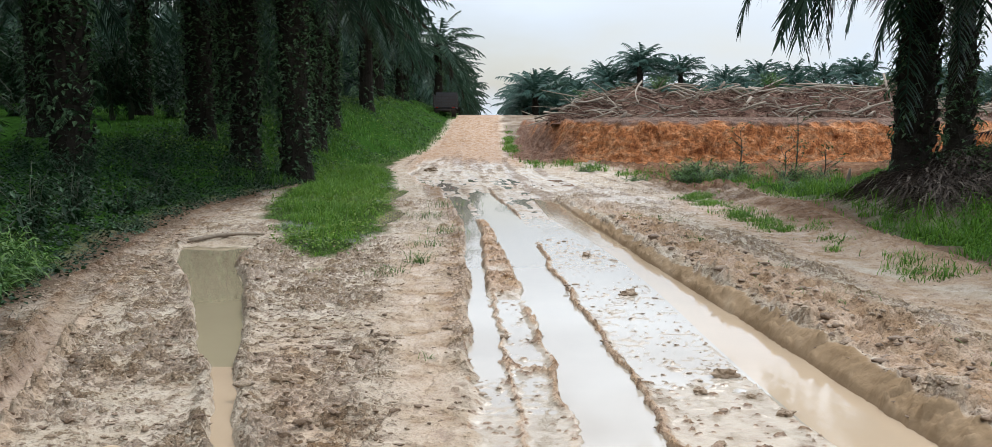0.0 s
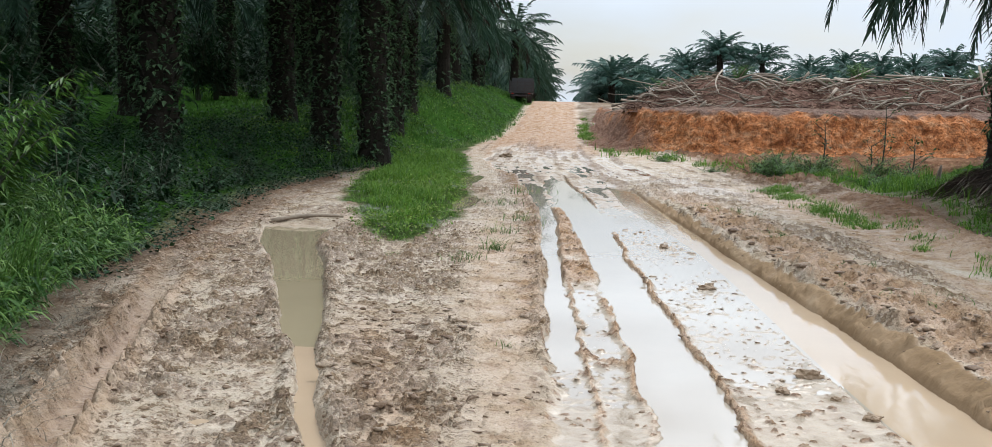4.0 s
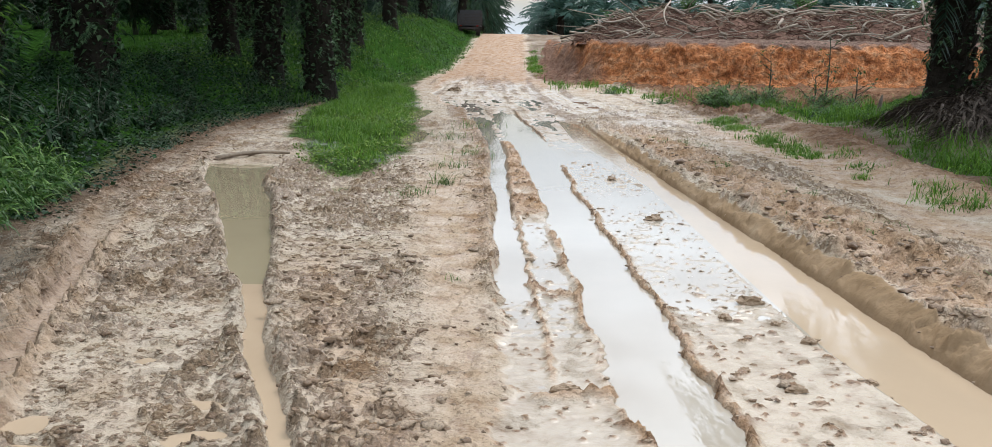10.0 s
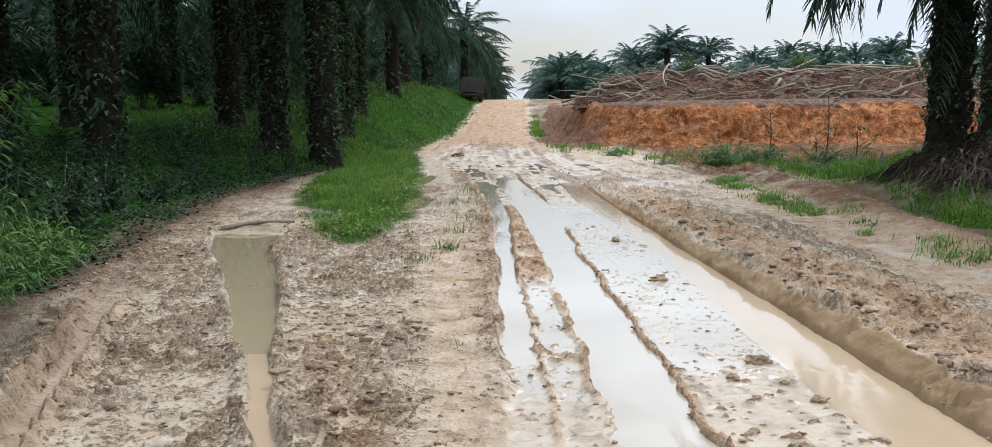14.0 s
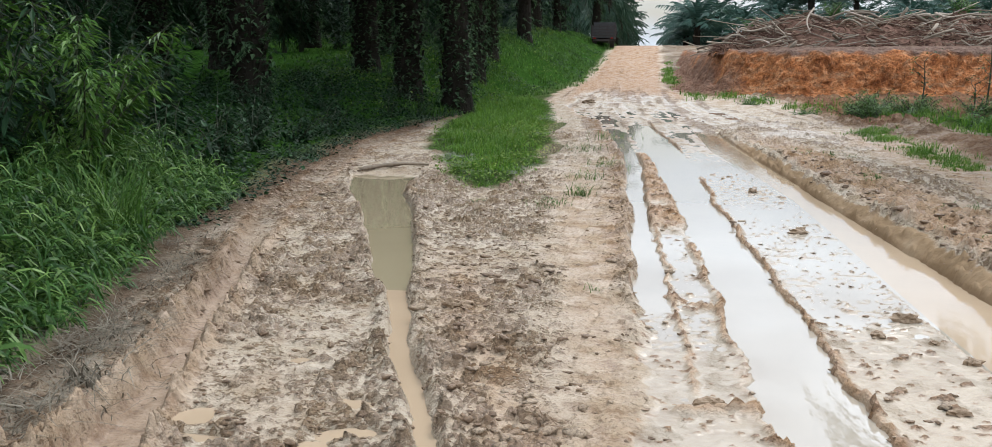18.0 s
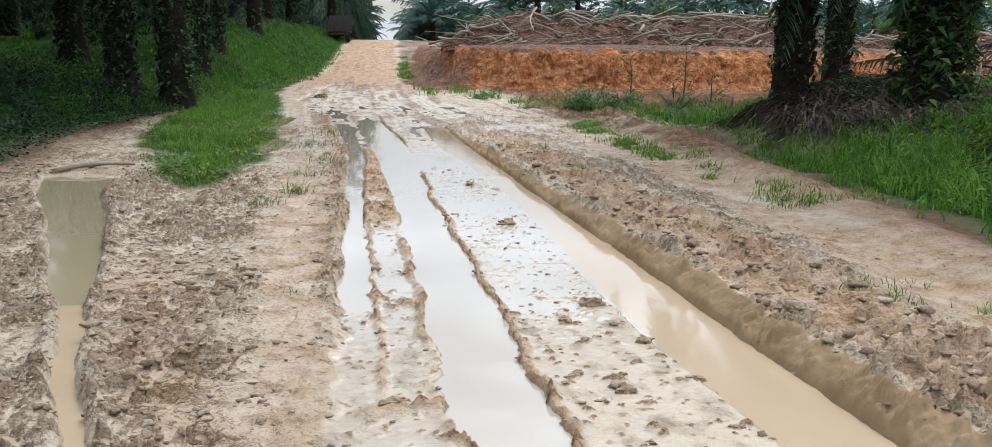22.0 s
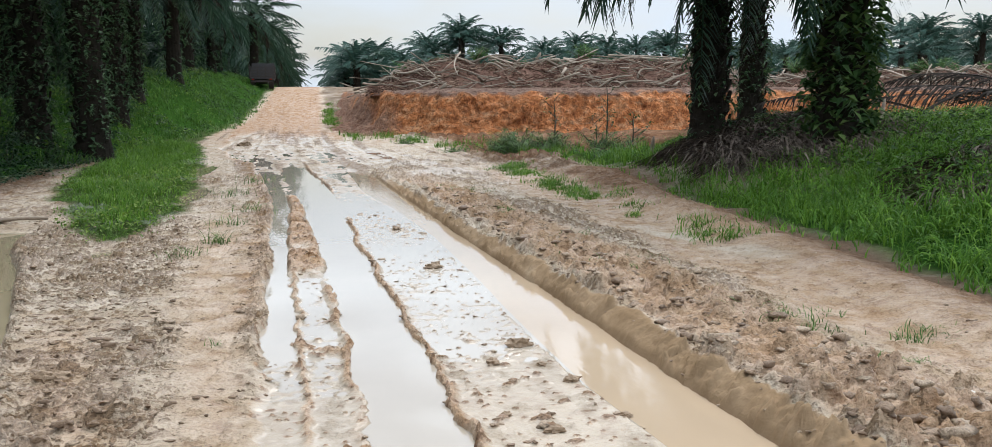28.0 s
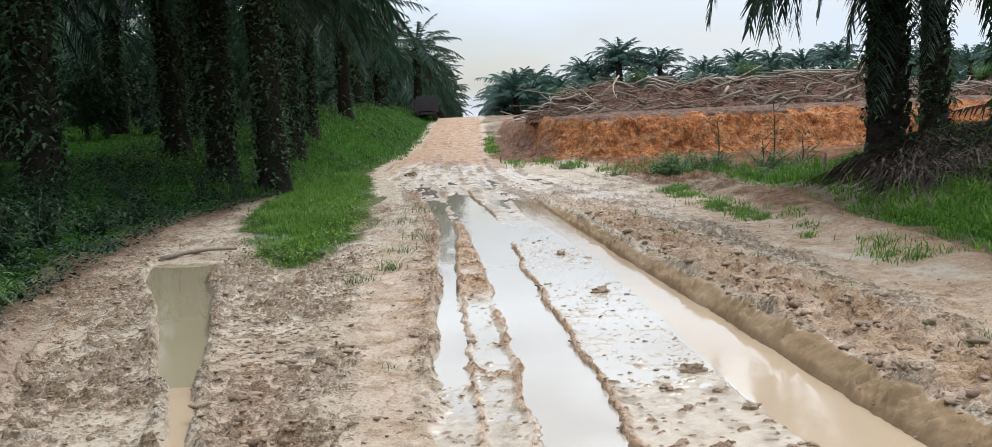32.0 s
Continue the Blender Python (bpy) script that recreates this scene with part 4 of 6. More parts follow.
def fern_soup(rng, height, radius, count, size, z0=0.2):
    """Ferns and creepers that hang out of the frond bases."""
    soup = Soup()
    for i in range(count):
        zz, a = z0 + (height - z0) * rng.random() ** 0.9, rng.uniform(0, 2 * math.pi)
        L = size * rng.uniform(0.5, 1.3)
        path, v, f = frond(rng, L, rng.uniform(-0.2, 0.9), rng.uniform(1.6, 2.6), 9, 1, L * 0.22, L * 0.09, 0.4, rng.normal(0, 0.12))
        rr = radius * 0.95
        soup.add(turn_z(v, a, (rr * math.cos(a), rr * math.sin(a), zz)), f)
    return soup


def palm(seed, height, radius, detail, crown_mat, label, ferns=60, dead=6, crown=True, lowest=-0.75, fern_size=0.55, fronds=0, length=5.2):
    """An oil palm: trunk with stubs, crown, dead fronds and trunk ferns."""
    rng = np.random.default_rng(seed)
    root = new("oil_palm")
    near = detail == "near"
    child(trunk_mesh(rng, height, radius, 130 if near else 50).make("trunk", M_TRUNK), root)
    if crown:
        c = Soup()
        add_crown(c, rng, height + 0.1, fronds or (42 if near else 36), length, 46 if near else 22, 2 if near else 1, 0.95, 0.06 if near else 0.14, lowest)
        child(c.make("crown", crown_mat), root)
        if dead:
            for i in range(dead):
                s = Soup()
                path, v, f = frond(rng, rng.uniform(3.0, 4.4), rng.uniform(-0.9, -0.2), rng.uniform(0.7, 1.2), 26, 1, 0.6, 0.05 if near else 0.1, 1.0)
                a = rng.uniform(0, 2 * math.pi)
                at = (0.3 * math.cos(a), 0.3 * math.sin(a), height - 0.5)
                s.add(turn_z(v, a, at), f)
                add_tube(s, turn_z(path[::2], a, at), np.linspace(0.05, 0.012, 6), 4, 0.7)
                tagged(child(s.make("dead_frond", M_DEADFROND), root), "hanging brown withered frond")
    if ferns:
        tagged(child(fern_soup(rng, height * 0.95, radius * 1.05, ferns, fern_size).make("fern", M_LITFERN), root), "green ferns rooted in the trunk", kind="stuff")
    return tagged(root, label, "palm tree")


def put(ob, x, y, turn=0.0, size=1.0, sink=0.1, z=None):
    zz = ground_at(x, y) if z is None else z
    return Matrix.LocRotScale((x, y, zz - sink), Euler((0, 0, turn)), (size, size, size))


def leafage(rng, x, y, z, size, width=0.3, droop=0.5):
    """Small pointed leaves scattered at the points given."""
    n = len(x)
    a, e = rng.uniform(0, 2 * math.pi, n), rng.uniform(-0.5, 0.7, n)
    L = size * rng.uniform(0.55, 1.3, n)
    d = np.stack([np.cos(a) * np.cos(e), np.sin(a) * np.cos(e), np.sin(e)], 1)
    w = np.stack([-np.sin(a), np.cos(a), rng.normal(0, 0.35, n)], 1) * (width * L)[:, None]
    b = np.stack([x, y, z], 1)
    m = b + d * (0.45 * L)[:, None]
    t = b + d * L[:, None] - np.array([0, 0, 1.0]) * (droop * L * 0.5)[:, None]
    v = np.stack([b, m + w, t, m - w], 1).reshape(-1, 3)
    k = np.arange(n) * 4
    return v, np.concatenate([np.stack([k, k + 1, k + 2], 1), np.stack([k, k + 2, k + 3], 1)])


def creeper(parent, rng, n, height, radius, size, mat):
    """Leaves of a climber wrapped round a trunk, in the trunk's own space."""
    z = height * rng.random(n) ** 0.8
    a = rng.uniform(0, 2 * math.pi, n) + 0.6 * np.sin(z * 2)
    r = radius * (1.0 + 0.35 * rng.random(n) + 0.3 * np.sin(a * 3 + z * 2.3) ** 2)
    v, f = leafage(rng, r * np.cos(a), r * np.sin(a), z, size, 0.33, 0.9)
    return tagged(child(link_mesh("creeper", v, f, mat), parent), "leafy creeper on the trunk", kind="stuff")


PLANT = "oil palm with a fern-hung trunk, coloured dark for the plantation's shade"
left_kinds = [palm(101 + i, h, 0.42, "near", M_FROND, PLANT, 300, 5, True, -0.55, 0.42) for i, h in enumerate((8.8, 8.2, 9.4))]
for i, k in enumerate(left_kinds):
    creeper(k, np.random.default_rng(74 + i), 2000, 7.4, 0.38, 0.15, M_LITFERN)
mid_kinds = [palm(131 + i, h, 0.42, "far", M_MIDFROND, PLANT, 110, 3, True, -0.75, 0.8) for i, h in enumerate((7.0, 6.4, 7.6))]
far_kinds = [palm(161 + i, h, 0.36, "far", M_HAZEFROND, "oil palm with feathery green crown at the clearing's far edge", 0, 0, True, 0.1, 0.5, 30, 3.9) for i, h in enumerate((6.0, 6.8, 7.6))]
used = set()


def plant(kinds, rng, x, y, size=1.0, group="", z=None):
    k = int(rng.integers(len(kinds)))
    m = put(kinds[k], x, y, rng.uniform(0, 6.28), size, 0.1, z)
    if kinds[k].name in used:
        ob = copy_thing(kinds[k], m)
    else:
        used.add(kinds[k].name)
        ob = kinds[k]
        ob.matrix_basis = m
    return tagged(ob, group=group)


rng = np.random.default_rng(7)
LEFT = "palms of the dark plantation"
# (-13.0, 42.5) is added to close a bright gap mirrored in the puddle
# last four palms are added so their unseen crowns shade the left verge
for x, y in ((-6.3, 28), (-8.1, 29), (-10.9, 33), (-10.4, 22), (-8.3, 45), (-7.6, 37.5), (-15.5, 26), (-14, 15.5), (-20, 20), (-10.2, 53), (-13.0, 42.5), (-17.5, 34.5), (-17.0, 9.0), (-18.5, 47), (-10.6, 8.0), (-10.2, 1.0), (-11.5, 14.8), (-9.8, -6.0)):
    plant(left_kinds, rng, x, y, rng.uniform(0.95, 1.08), LEFT)
for j, y in enumerate(np.arange(59, 190, 8.0)):
    for i in range(6 if y < 120 else 2):
        x = -9.0 - 7.6 * i - (3.8 if j % 2 and i else 0) + (2.6 if y > 94 else 0) + rng.normal(0, 0.4)
        plant(mid_kinds, rng, x, y + rng.normal(0, 0.5), rng.uniform(0.92, 1.1), LEFT)
for j, y in enumerate(np.arange(8, 60, 7.4)):
    for i in range(6):
        x = -19.5 - 7.4 * i - (4.1 if j % 2 else 0) + rng.normal(0, 0.4)
        if x > -17 or (x > -30 and 24 < y < 58):
            continue
        plant(mid_kinds, rng, x, y + rng.normal(0, 0.5), rng.uniform(0.95, 1.1), LEFT)
# unseen young palms, added to keep sky from showing through the dark rows
young_kinds = [palm(171 + i, h, 0.3, "far", M_FROND, "young bushy oil palm added deep in the plantation to close sky gaps", 0, 0, True, -0.3) for i, h in enumerate((1.4, 2.0))]
for j, d in enumerate((84, 101)):
    for a in np.arange(8.6 + j, 37, 2.5):
        b = radians(a + rng.normal(0, 0.3))
        plant(young_kinds, rng, -d * math.sin(b), d * math.cos(b), rng.uniform(0.9, 1.15), LEFT)
FAR = "palms beyond the clearing"
for j, y in enumerate((124, 132, 140, 149)):
    for i in range(27):
        x = 4.6 + 5.2 * i + (2.6 if j % 2 else 0) + rng.normal(0, 0.7)
        plant(far_kinds, rng, x, y + rng.normal(0, 1.2), rng.uniform(0.84, 1.1), FAR, 2.3)
low_far = [palm(181 + i, h, 0.3, "far", M_HAZEFROND, "short bushy oil palm at the clearing's far edge", 0, 0, True, 0.0, 0.5, 34, 4.2) for i, h in enumerate((2.4, 3.2))]
for i in range(22):
    plant(low_far, rng, 4.2 + 4.2 * i + rng.normal(0, 0.5), 117 + rng.normal(0, 1.0), rng.uniform(0.85, 1.05), FAR, 2.3)
for y in np.arange(112, 200, 8.5):
    plant(low_far, rng, 4.9 + 0.01 * (y - 100) + rng.normal(0, 0.3), y, 1.15, FAR)
for x, y, s in ((46, 88, 0.6), (49.5, 84, 0.62), (53, 82, 0.72), (56.5, 86, 0.8), (59.5, 81, 0.8), (63, 85, 0.88), (66.5, 81, 0.86), (70, 86, 0.9), (74, 82, 0.9), (52, 94, 0.85), (60, 95, 0.95), (68, 96, 0.95), (78, 88, 0.9), (83, 84, 0.9)):
    plant(far_kinds, rng, x, y, s, FAR, 2.2)
plant([far_kinds[2]], rng, 19.4, 122.0, 1.12, FAR, 2.6)

# the three palms on the mound
p1 = palm(202, 7.9, 0.35, "near", M_FROND, "fern-hung oil palm standing on a mound of roots", 200, 4, True, -1.0, 0.34, 92, 5.6)
p1.matrix_basis = put(p1, 8.65, 18.5, 1.0)
p2 = palm(203, 8.9, 0.34, "near", M_FROND, "slim dark oil palm behind the root mound", 200, 4, True, -0.8, 0.36, 54)
p2.matrix_basis = put(p2, 13.45, 26.0, 2.2)
p3 = palm(207, 7.8, 0.38, "near", M_FROND, "oil palm with a trunk smothered in leafy creepers", 240, 5, True, -0.8, 0.45, 60)
p3.matrix_basis = put(p3, 9.7, 15.2, 0.4)


creeper(p3, np.random.default_rng(71), 3000, 5.5, 0.44, 0.2, M_CREEPER)
creeper(p1, np.random.default_rng(72), 1300, 5.5, 0.33, 0.12, M_FERN)
creeper(p2, np.random.default_rng(73), 1300, 5.5, 0.32, 0.12, M_FERN)


def hanging_frond(parent, turn, length, z, seed, rise=-1.0, droop=0.5):
    """A long old frond that hangs down beside the trunk."""
    q = np.random.default_rng(seed)
    path, v, f = frond(q, length, rise, droop, 60, 2, 0.7, 0.05, 0.7)
    s = Soup()
    at = (0.3 * math.cos(turn), 0.3 * math.sin(turn), z)
    s.add(turn_z(v, turn, at), f)
    add_tube(s, turn_z(path[::2], turn, at), np.linspace(0.05, 0.012, 6), 4, 0.7)
    return tagged(child(s.make("hanging_frond", M_FROND), parent), "long drooping green frond")


hanging_frond(p1, 2.15, 5.5, 7.9, 81, -0.85, 0.65)
hanging_frond(p1, 2.4, 5.3, 7.7, 82, -0.95, 0.5)
# five unseen fronds, added to block sky glare mirrored in the right rut
for i, turn in enumerate((1.7, 1.95, 2.2, 2.45, 2.75)):
    hanging_frond(p1, turn, 5.4, 7.7 - 0.15 * i, 92 + i, -0.28, 0.55)
hanging_frond(p1, 3.1, 6.4, 7.4, 83, -1.38, 0.16)
hanging_frond(p1, 3.9, 6.0, 7.6, 85, -1.34, 0.2)
hanging_frond(p3, 3.2, 5.6, 7.4, 84, -1.35, 0.2)
hanging_frond(p3, 4.4, 5.2, 7.4, 86, -1.25, 0.3)
hanging_frond(p2, 1.9, 6.0, 8.4, 87, -1.36, 0.2)
hanging_frond(p2, 0.9, 6.0, 8.4, 88, -1.0, 0.5)


# ---- grass and herbs ----
def blades(rng, x, y, z, height, width, bend, seg=3):
    """Curved grass blades rooted at the points given, as one soup."""
    n = len(x)
    a = rng.uniform(0, 2 * math.pi, n)
    h = height * rng.uniform(0.55, 1.15, n)
    w = width * rng.uniform(0.7, 1.3, n)
    b = bend * rng.uniform(0.3, 1.5, n)
    t = np.linspace(0, 1, seg + 1)[None]
    out = b[:, None] * h[:, None] * t ** 2
    up = h[:, None] * (t - 0.42 * np.minimum(b, 1.3)[:, None] * t ** 2.4)
    cx = x[:, None] + np.cos(a)[:, None] * out
    cy = y[:, None] + np.sin(a)[:, None] * out
    cz = z[:, None] + up
    ww = w[:, None] * (1 - t ** 2) * 0.5 + 0.0008
    tw = a + rng.uniform(0.9, 2.2, n)
    sx, sy = np.cos(tw)[:, None] * ww, np.sin(tw)[:, None] * ww
    v = np.stack([np.stack([cx - sx, cy - sy, cz], -1), np.stack([cx + sx, cy + sy, cz], -1)], 2).reshape(-1, 3)
    i = (np.arange(n)[:, None] * (seg + 1) * 2 + np.arange(seg)[None] * 2).ravel()
    return v, np.stack([i, i + 1, i + 3, i + 2], 1)


def field(name, mat, label, rng, n, box, keep, height, width, bend, seg=3, clump=0.0, category="grass"):
    """Blades over a box (x0, x1, y0, y1), thinned by keep(x, y) from 0 to 1."""
    x0, x1, y0, y1 = box
    x, y = rng.uniform(x0, x1, n), rng.uniform(y0, y1, n)
    if clump:
        m = max(1, n // 14)
        cx, cy = rng.uniform(x0, x1, m), rng.uniform(y0, y1, m)
        k = rng.integers(m, size=n)
        x, y = cx[k] + rng.normal(0, clump, n), cy[k] + rng.normal(0, clump, n)
    ok = rng.random(n) < keep(x, y)
    x, y = x[ok], y[ok]
    z = relief(x, y)[0] - 0.015
    hh = height(x, y) if callable(height) else np.full(len(x), height)
    v, f = blades(rng, x, y, z, hh, width, bend, seg)
    return tagged(link_mesh(name, v, f, mat), label, category, kind="stuff")


def in_island(x, y):
    return (rut(x, y, I_Y, I_L, I_R, 0.35)[0]) * smooth(I_Y[0] - 0.1, I_Y[0] + 0.3, y)


rng = np.random.default_rng(21)
left_of = lambda x, y, m=0.0: smooth(0.0, 0.35, left_edge(y) - m - x)
right_of = lambda x, y, m=0.0: smooth(0.0, 0.4, x - right_edge(y) - m)


def stalk_grass(name, mat, label, rng, n, box, keep, height, leaf, width, per=6):
    """Leafy grass: stems that carry arching leaf blades all the way up."""
    x0, x1, y0, y1 = box
    x, y = rng.uniform(x0, x1, n), rng.uniform(y0, y1, n)
    ok = rng.random(n) < keep(x, y)
    x, y = x[ok], y[ok]
    n = len(x)
    z = relief(x, y)[0] - 0.02
    h = height(x, y) * rng.uniform(0.6, 1.15, n)
    la, lean = rng.uniform(0, 6.283, n), rng.uniform(0.05, 0.45, n)
    k = np.repeat(np.arange(n), per)
    u = np.tile(np.linspace(0.12, 1.0, per), n) + rng.normal(0, 0.05, n * per)
    bx, by = x[k] + np.cos(la[k]) * lean[k] * h[k] * u ** 2, y[k] + np.sin(la[k]) * lean[k] * h[k] * u ** 2
    bz = z[k] + h[k] * u * 0.9
    m = len(k)
    a = rng.uniform(0, 6.283, m)
    L = leaf * rng.uniform(0.6, 1.3, m)
    rise, drop = rng.uniform(0.35, 1.0, m), rng.uniform(0.5, 1.5, m)
    t = np.linspace(0, 1, 5)[None]
    ox = (L[:, None] * t * (1 - 0.15 * t)) * 0.85
    cz = bz[:, None] + L[:, None] * (rise[:, None] * t - drop[:, None] * t ** 2)
    cx, cy = bx[:, None] + np.cos(a)[:, None] * ox, by[:, None] + np.sin(a)[:, None] * ox
    w = width * rng.uniform(0.7, 1.3, m)[:, None] * np.array([0.35, 0.9, 1.0, 0.65, 0.05])[None] * 0.5
    sx, sy = -np.sin(a)[:, None] * w, np.cos(a)[:, None] * w
    tip = rng.normal(0, 0.4, m)[:, None] * w
    v = np.stack([np.stack([cx - sx, cy - sy, cz - tip], -1), np.stack([cx + sx, cy + sy, cz + tip], -1)], 2).reshape(-1, 3)
    i = (np.arange(m)[:, None] * 10 + np.arange(4)[None] * 2).ravel()
    return tagged(link_mesh(name, v, np.stack([i, i + 1, i + 3, i + 2], 1), mat), label, "grass", kind="stuff")


def leaf_cover(name, mat, label, rng, n, box, keep, height, size, width=0.3):
    """A cover of small-leaved herbs."""
    x0, x1, y0, y1 = box
    x, y = rng.uniform(x0, x1, n), rng.uniform(y0, y1, n)
    ok = rng.random(n) < keep(x, y)
    x, y = x[ok], y[ok]
    z = relief(x, y)[0] + height(x, y) * rng.random(len(x)) ** 0.7 * (0.45 + 0.75 * vnoise(x * 1.7, y * 1.7, 9))
    v, f = leafage(rng, x, y, z, size, width)
    return tagged(link_mesh(name, v, f, mat), label, "herbs", kind="stuff")


stalk_grass("tall_grass", M_TALLGRASS, "tall leafy green grass thick beside the muddy track", rng, 13000, (-8.0, -2.8, 0.5, 10.5),
            lambda x, y: left_of(x, y, 0.12) * smooth(3.6, 2.4, left_edge(y) - x) * smooth(0.2, 0.5, 0.6 + 0.5 * fbm(x, y, 0.8, 2, 3)), lambda x, y: 0.12 + 0.66 * smooth(0.05, 1.4, left_edge(y) - x), 0.33, 0.0165, 7)
stalk_grass("verge_herbage", M_GRASS, "leafy bright grass on the raised verge", rng, 7000, (5.6, 14, 5.0, 20),
            lambda x, y: right_of(x, y, 0.2) * smooth(0.5, 0.25, np.exp(-(((x - 9.0) / 1.9) ** 2 + ((y - 16.9) / 2.5) ** 2))) * smooth(20, 17, y), lambda x, y: 0.10 + 0.22 * smooth(0.2, 1.6, x - right_edge(y)), 0.22, 0.018, 5)
leaf_cover("verge_creeper", M_CREEPER, "creeping leafy weeds over the upper verge", rng, 16000, (7.5, 17, 8, 21),
           lambda x, y: smooth(1.6, 3.0, x - right_edge(y)) * smooth(0.35, 0.6, 0.5 + 0.5 * fbm(x, y, 1.6, 2, 19)), lambda x, y: 0.35 + 0 * x, 0.10)
leaf_cover("track_edge_herbs", M_SHRUB, "small-leaved herbs coloured dark for the shaded track edge", rng, 34000, (-12, -4.2, 8.0, 30),
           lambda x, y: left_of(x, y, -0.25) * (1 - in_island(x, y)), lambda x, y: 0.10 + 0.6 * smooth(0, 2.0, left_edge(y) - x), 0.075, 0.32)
leaf_cover("pale_herbs", M_FERN, "lighter low herbs at the edge of the track", rng, 5500, (-9, -4.2, 7.5, 26),
           lambda x, y: left_of(x, y, -0.1) * smooth(1.6, 0.4, left_edge(y) - x) * (1 - in_island(x, y)), lambda x, y: 0.08 + 0.25 * smooth(0, 0.8, left_edge(y) - x), 0.07, 0.25)
field("straw_litter", M_STRAW, "dry grey straw litter along the grass edge", rng, 12000, (-5.0, -2.2, 2.2, 8.5),
      lambda x, y: np.exp(-((x - left_edge(y) - 0.1) / 0.26) ** 2) * smooth(8.5, 6.0, y), 0.13, 0.006, 2.6, 3, 0.06)
ragged = lambda x, y: in_island(x + 0.45 * fbm(x, y, 0.7, 3, 77), y + 0.5 * fbm(x, y, 0.8, 2, 78))
field("grass_island", M_GRASS, "fresh green grass tongue between two tracks", rng, 52000, (-7.5, -1.5, 11.0, 37),
      lambda x, y: ragged(x, y) * (0.35 + 0.65 * smooth(-0.3, 0.1, fbm(x, y, 0.5, 3, 79))), lambda x, y: (0.09 + 0.26 * smooth(0, 0.7, np.minimum(x - table(y, I_Y, I_L), table(y, I_Y, I_R) - x))) * (0.75 + 0.6 * fbm(x, y, 0.9, 3, 76)), 0.011, 0.75, 3, 0.06)
leaf_cover("island_weeds", M_ISLANDLEAF, "low yellowish broad-leaved weeds among the grass", rng, 9000, (-6, -1.6, 11.2, 24),
           lambda x, y: ragged(x, y) * smooth(-0.1, 0.25, fbm(x, y, 1.1, 2, 75)), lambda x, y: 0.22 + 0 * x, 0.06, 0.3)
field("bank_grass", M_SLOPE, "bright green grass covering the roadside slope", rng, 60000, (-20, -3.2, 25, 96),
      lambda x, y: left_of(x + 0.4 * fbm(x, y, 1.6, 3, 74), y, -0.2) * smooth(-16, -8, x + 0.06 * (y - 50)) * (0.4 + 0.6 * smooth(-0.3, 0.1, fbm(x, y, 1.5, 3, 73))), lambda x, y: 0.34 * (0.8 + 0.9 * fbm(x, y, 2.2, 3, 72)), 0.034, 0.8, 2, 0.2)
leaf_cover("slope_weeds", M_ISLANDLEAF, "lime green leafy weeds in patches on the roadside slope", rng, 16000, (-15, -3.4, 24, 80),
           lambda x, y: left_of(x, y, 0.0) * smooth(0.0, 0.3, fbm(x, y, 2.6, 3, 71)), lambda x, y: 0.4 + 0 * x, 0.13, 0.3)
leaf_cover("slope_herbs", M_FERN, "darker leafy herbs in patches on the roadside slope", rng, 16000, (-15, -3.6, 22, 80),
           lambda x, y: left_of(x, y, 0.1) * smooth(0.0, 0.3, fbm(x, y, 2.2, 3, 70)), lambda x, y: 0.45 + 0 * x, 0.14, 0.3)
# blades only in one wedge, so the grass itself draws the sunlit patch
field("shade_grass", M_SLOPE, "short grass under the palms, placed to stand in for a sunlit patch", rng, 16000, (-34, -7, 14, 60),
      lambda x, y: left_of(x, y, 1.0) * smooth(-0.48, -0.42, x / y), 0.25, 0.045, 0.6, 2, 0.3)
field("verge_grass", M_GRASS, "thick bright green grass on the right verge", rng, 28000, (5.5, 13.5, 5.0, 34),
      lambda x, y: right_of(x, y, -0.3) * np.where(y > 13, smooth(0.55, 0.3, np.exp(-(((x - 9.0) / 1.9) ** 2 + ((y - 16.9) / 2.5) ** 2))), 1.0) * smooth(34, 24, y) * smooth(table(y, [0, 18, 24, 34], [30, 30, 2.0, 1.2]), table(y, [0, 18, 24, 34], [20, 20, 1.0, 0.5]), x - right_edge(y)),
      lambda x, y: 0.16 + 0.26 * smooth(0, 0.8, x - right_edge(y)), 0.016, 0.7, 3, 0.08)
field("strip_grass", M_GRASS, "thin grass strip on the raised mud shoulder", rng, 34000, (3.6, 6.0, 9.5, 22.5),
      lambda x, y: np.exp(-((x + 0.3 * fbm(x, y, 0.8, 2, 9) - table(y, [10, 12.8, 14, 17, 19, 22], [4.9, 4.95, 4.85, 4.9, 4.6, 4.9])) / 0.3) ** 2) * smooth(0.36, 0.58, 0.5 + 0.6 * fbm(x, y, 1.4, 3, 8)), lambda x, y: 0.10 + 0.10 * vnoise(x * 3, y * 3, 4), 0.009, 0.9, 3, 0.05)
field("shoulder_grass", M_SPARSE, "sparse low grass sprouting from the churned shoulder", rng, 8000, (2.4, 4.8, 3.2, 19),
      lambda x, y: np.exp(-((x - table(y, [3, 6, 10, 16, 20], [3.6, 3.3, 3.0, 2.7, 2.5])) / 0.28) ** 2) * smooth(0.42, 0.66, 0.5 + 0.6 * fbm(x, y, 0.7, 3, 28)) * (0.25 + 0.75 * smooth(5, 7.5, y)), 0.11, 0.006, 1.1, 3, 0.04)
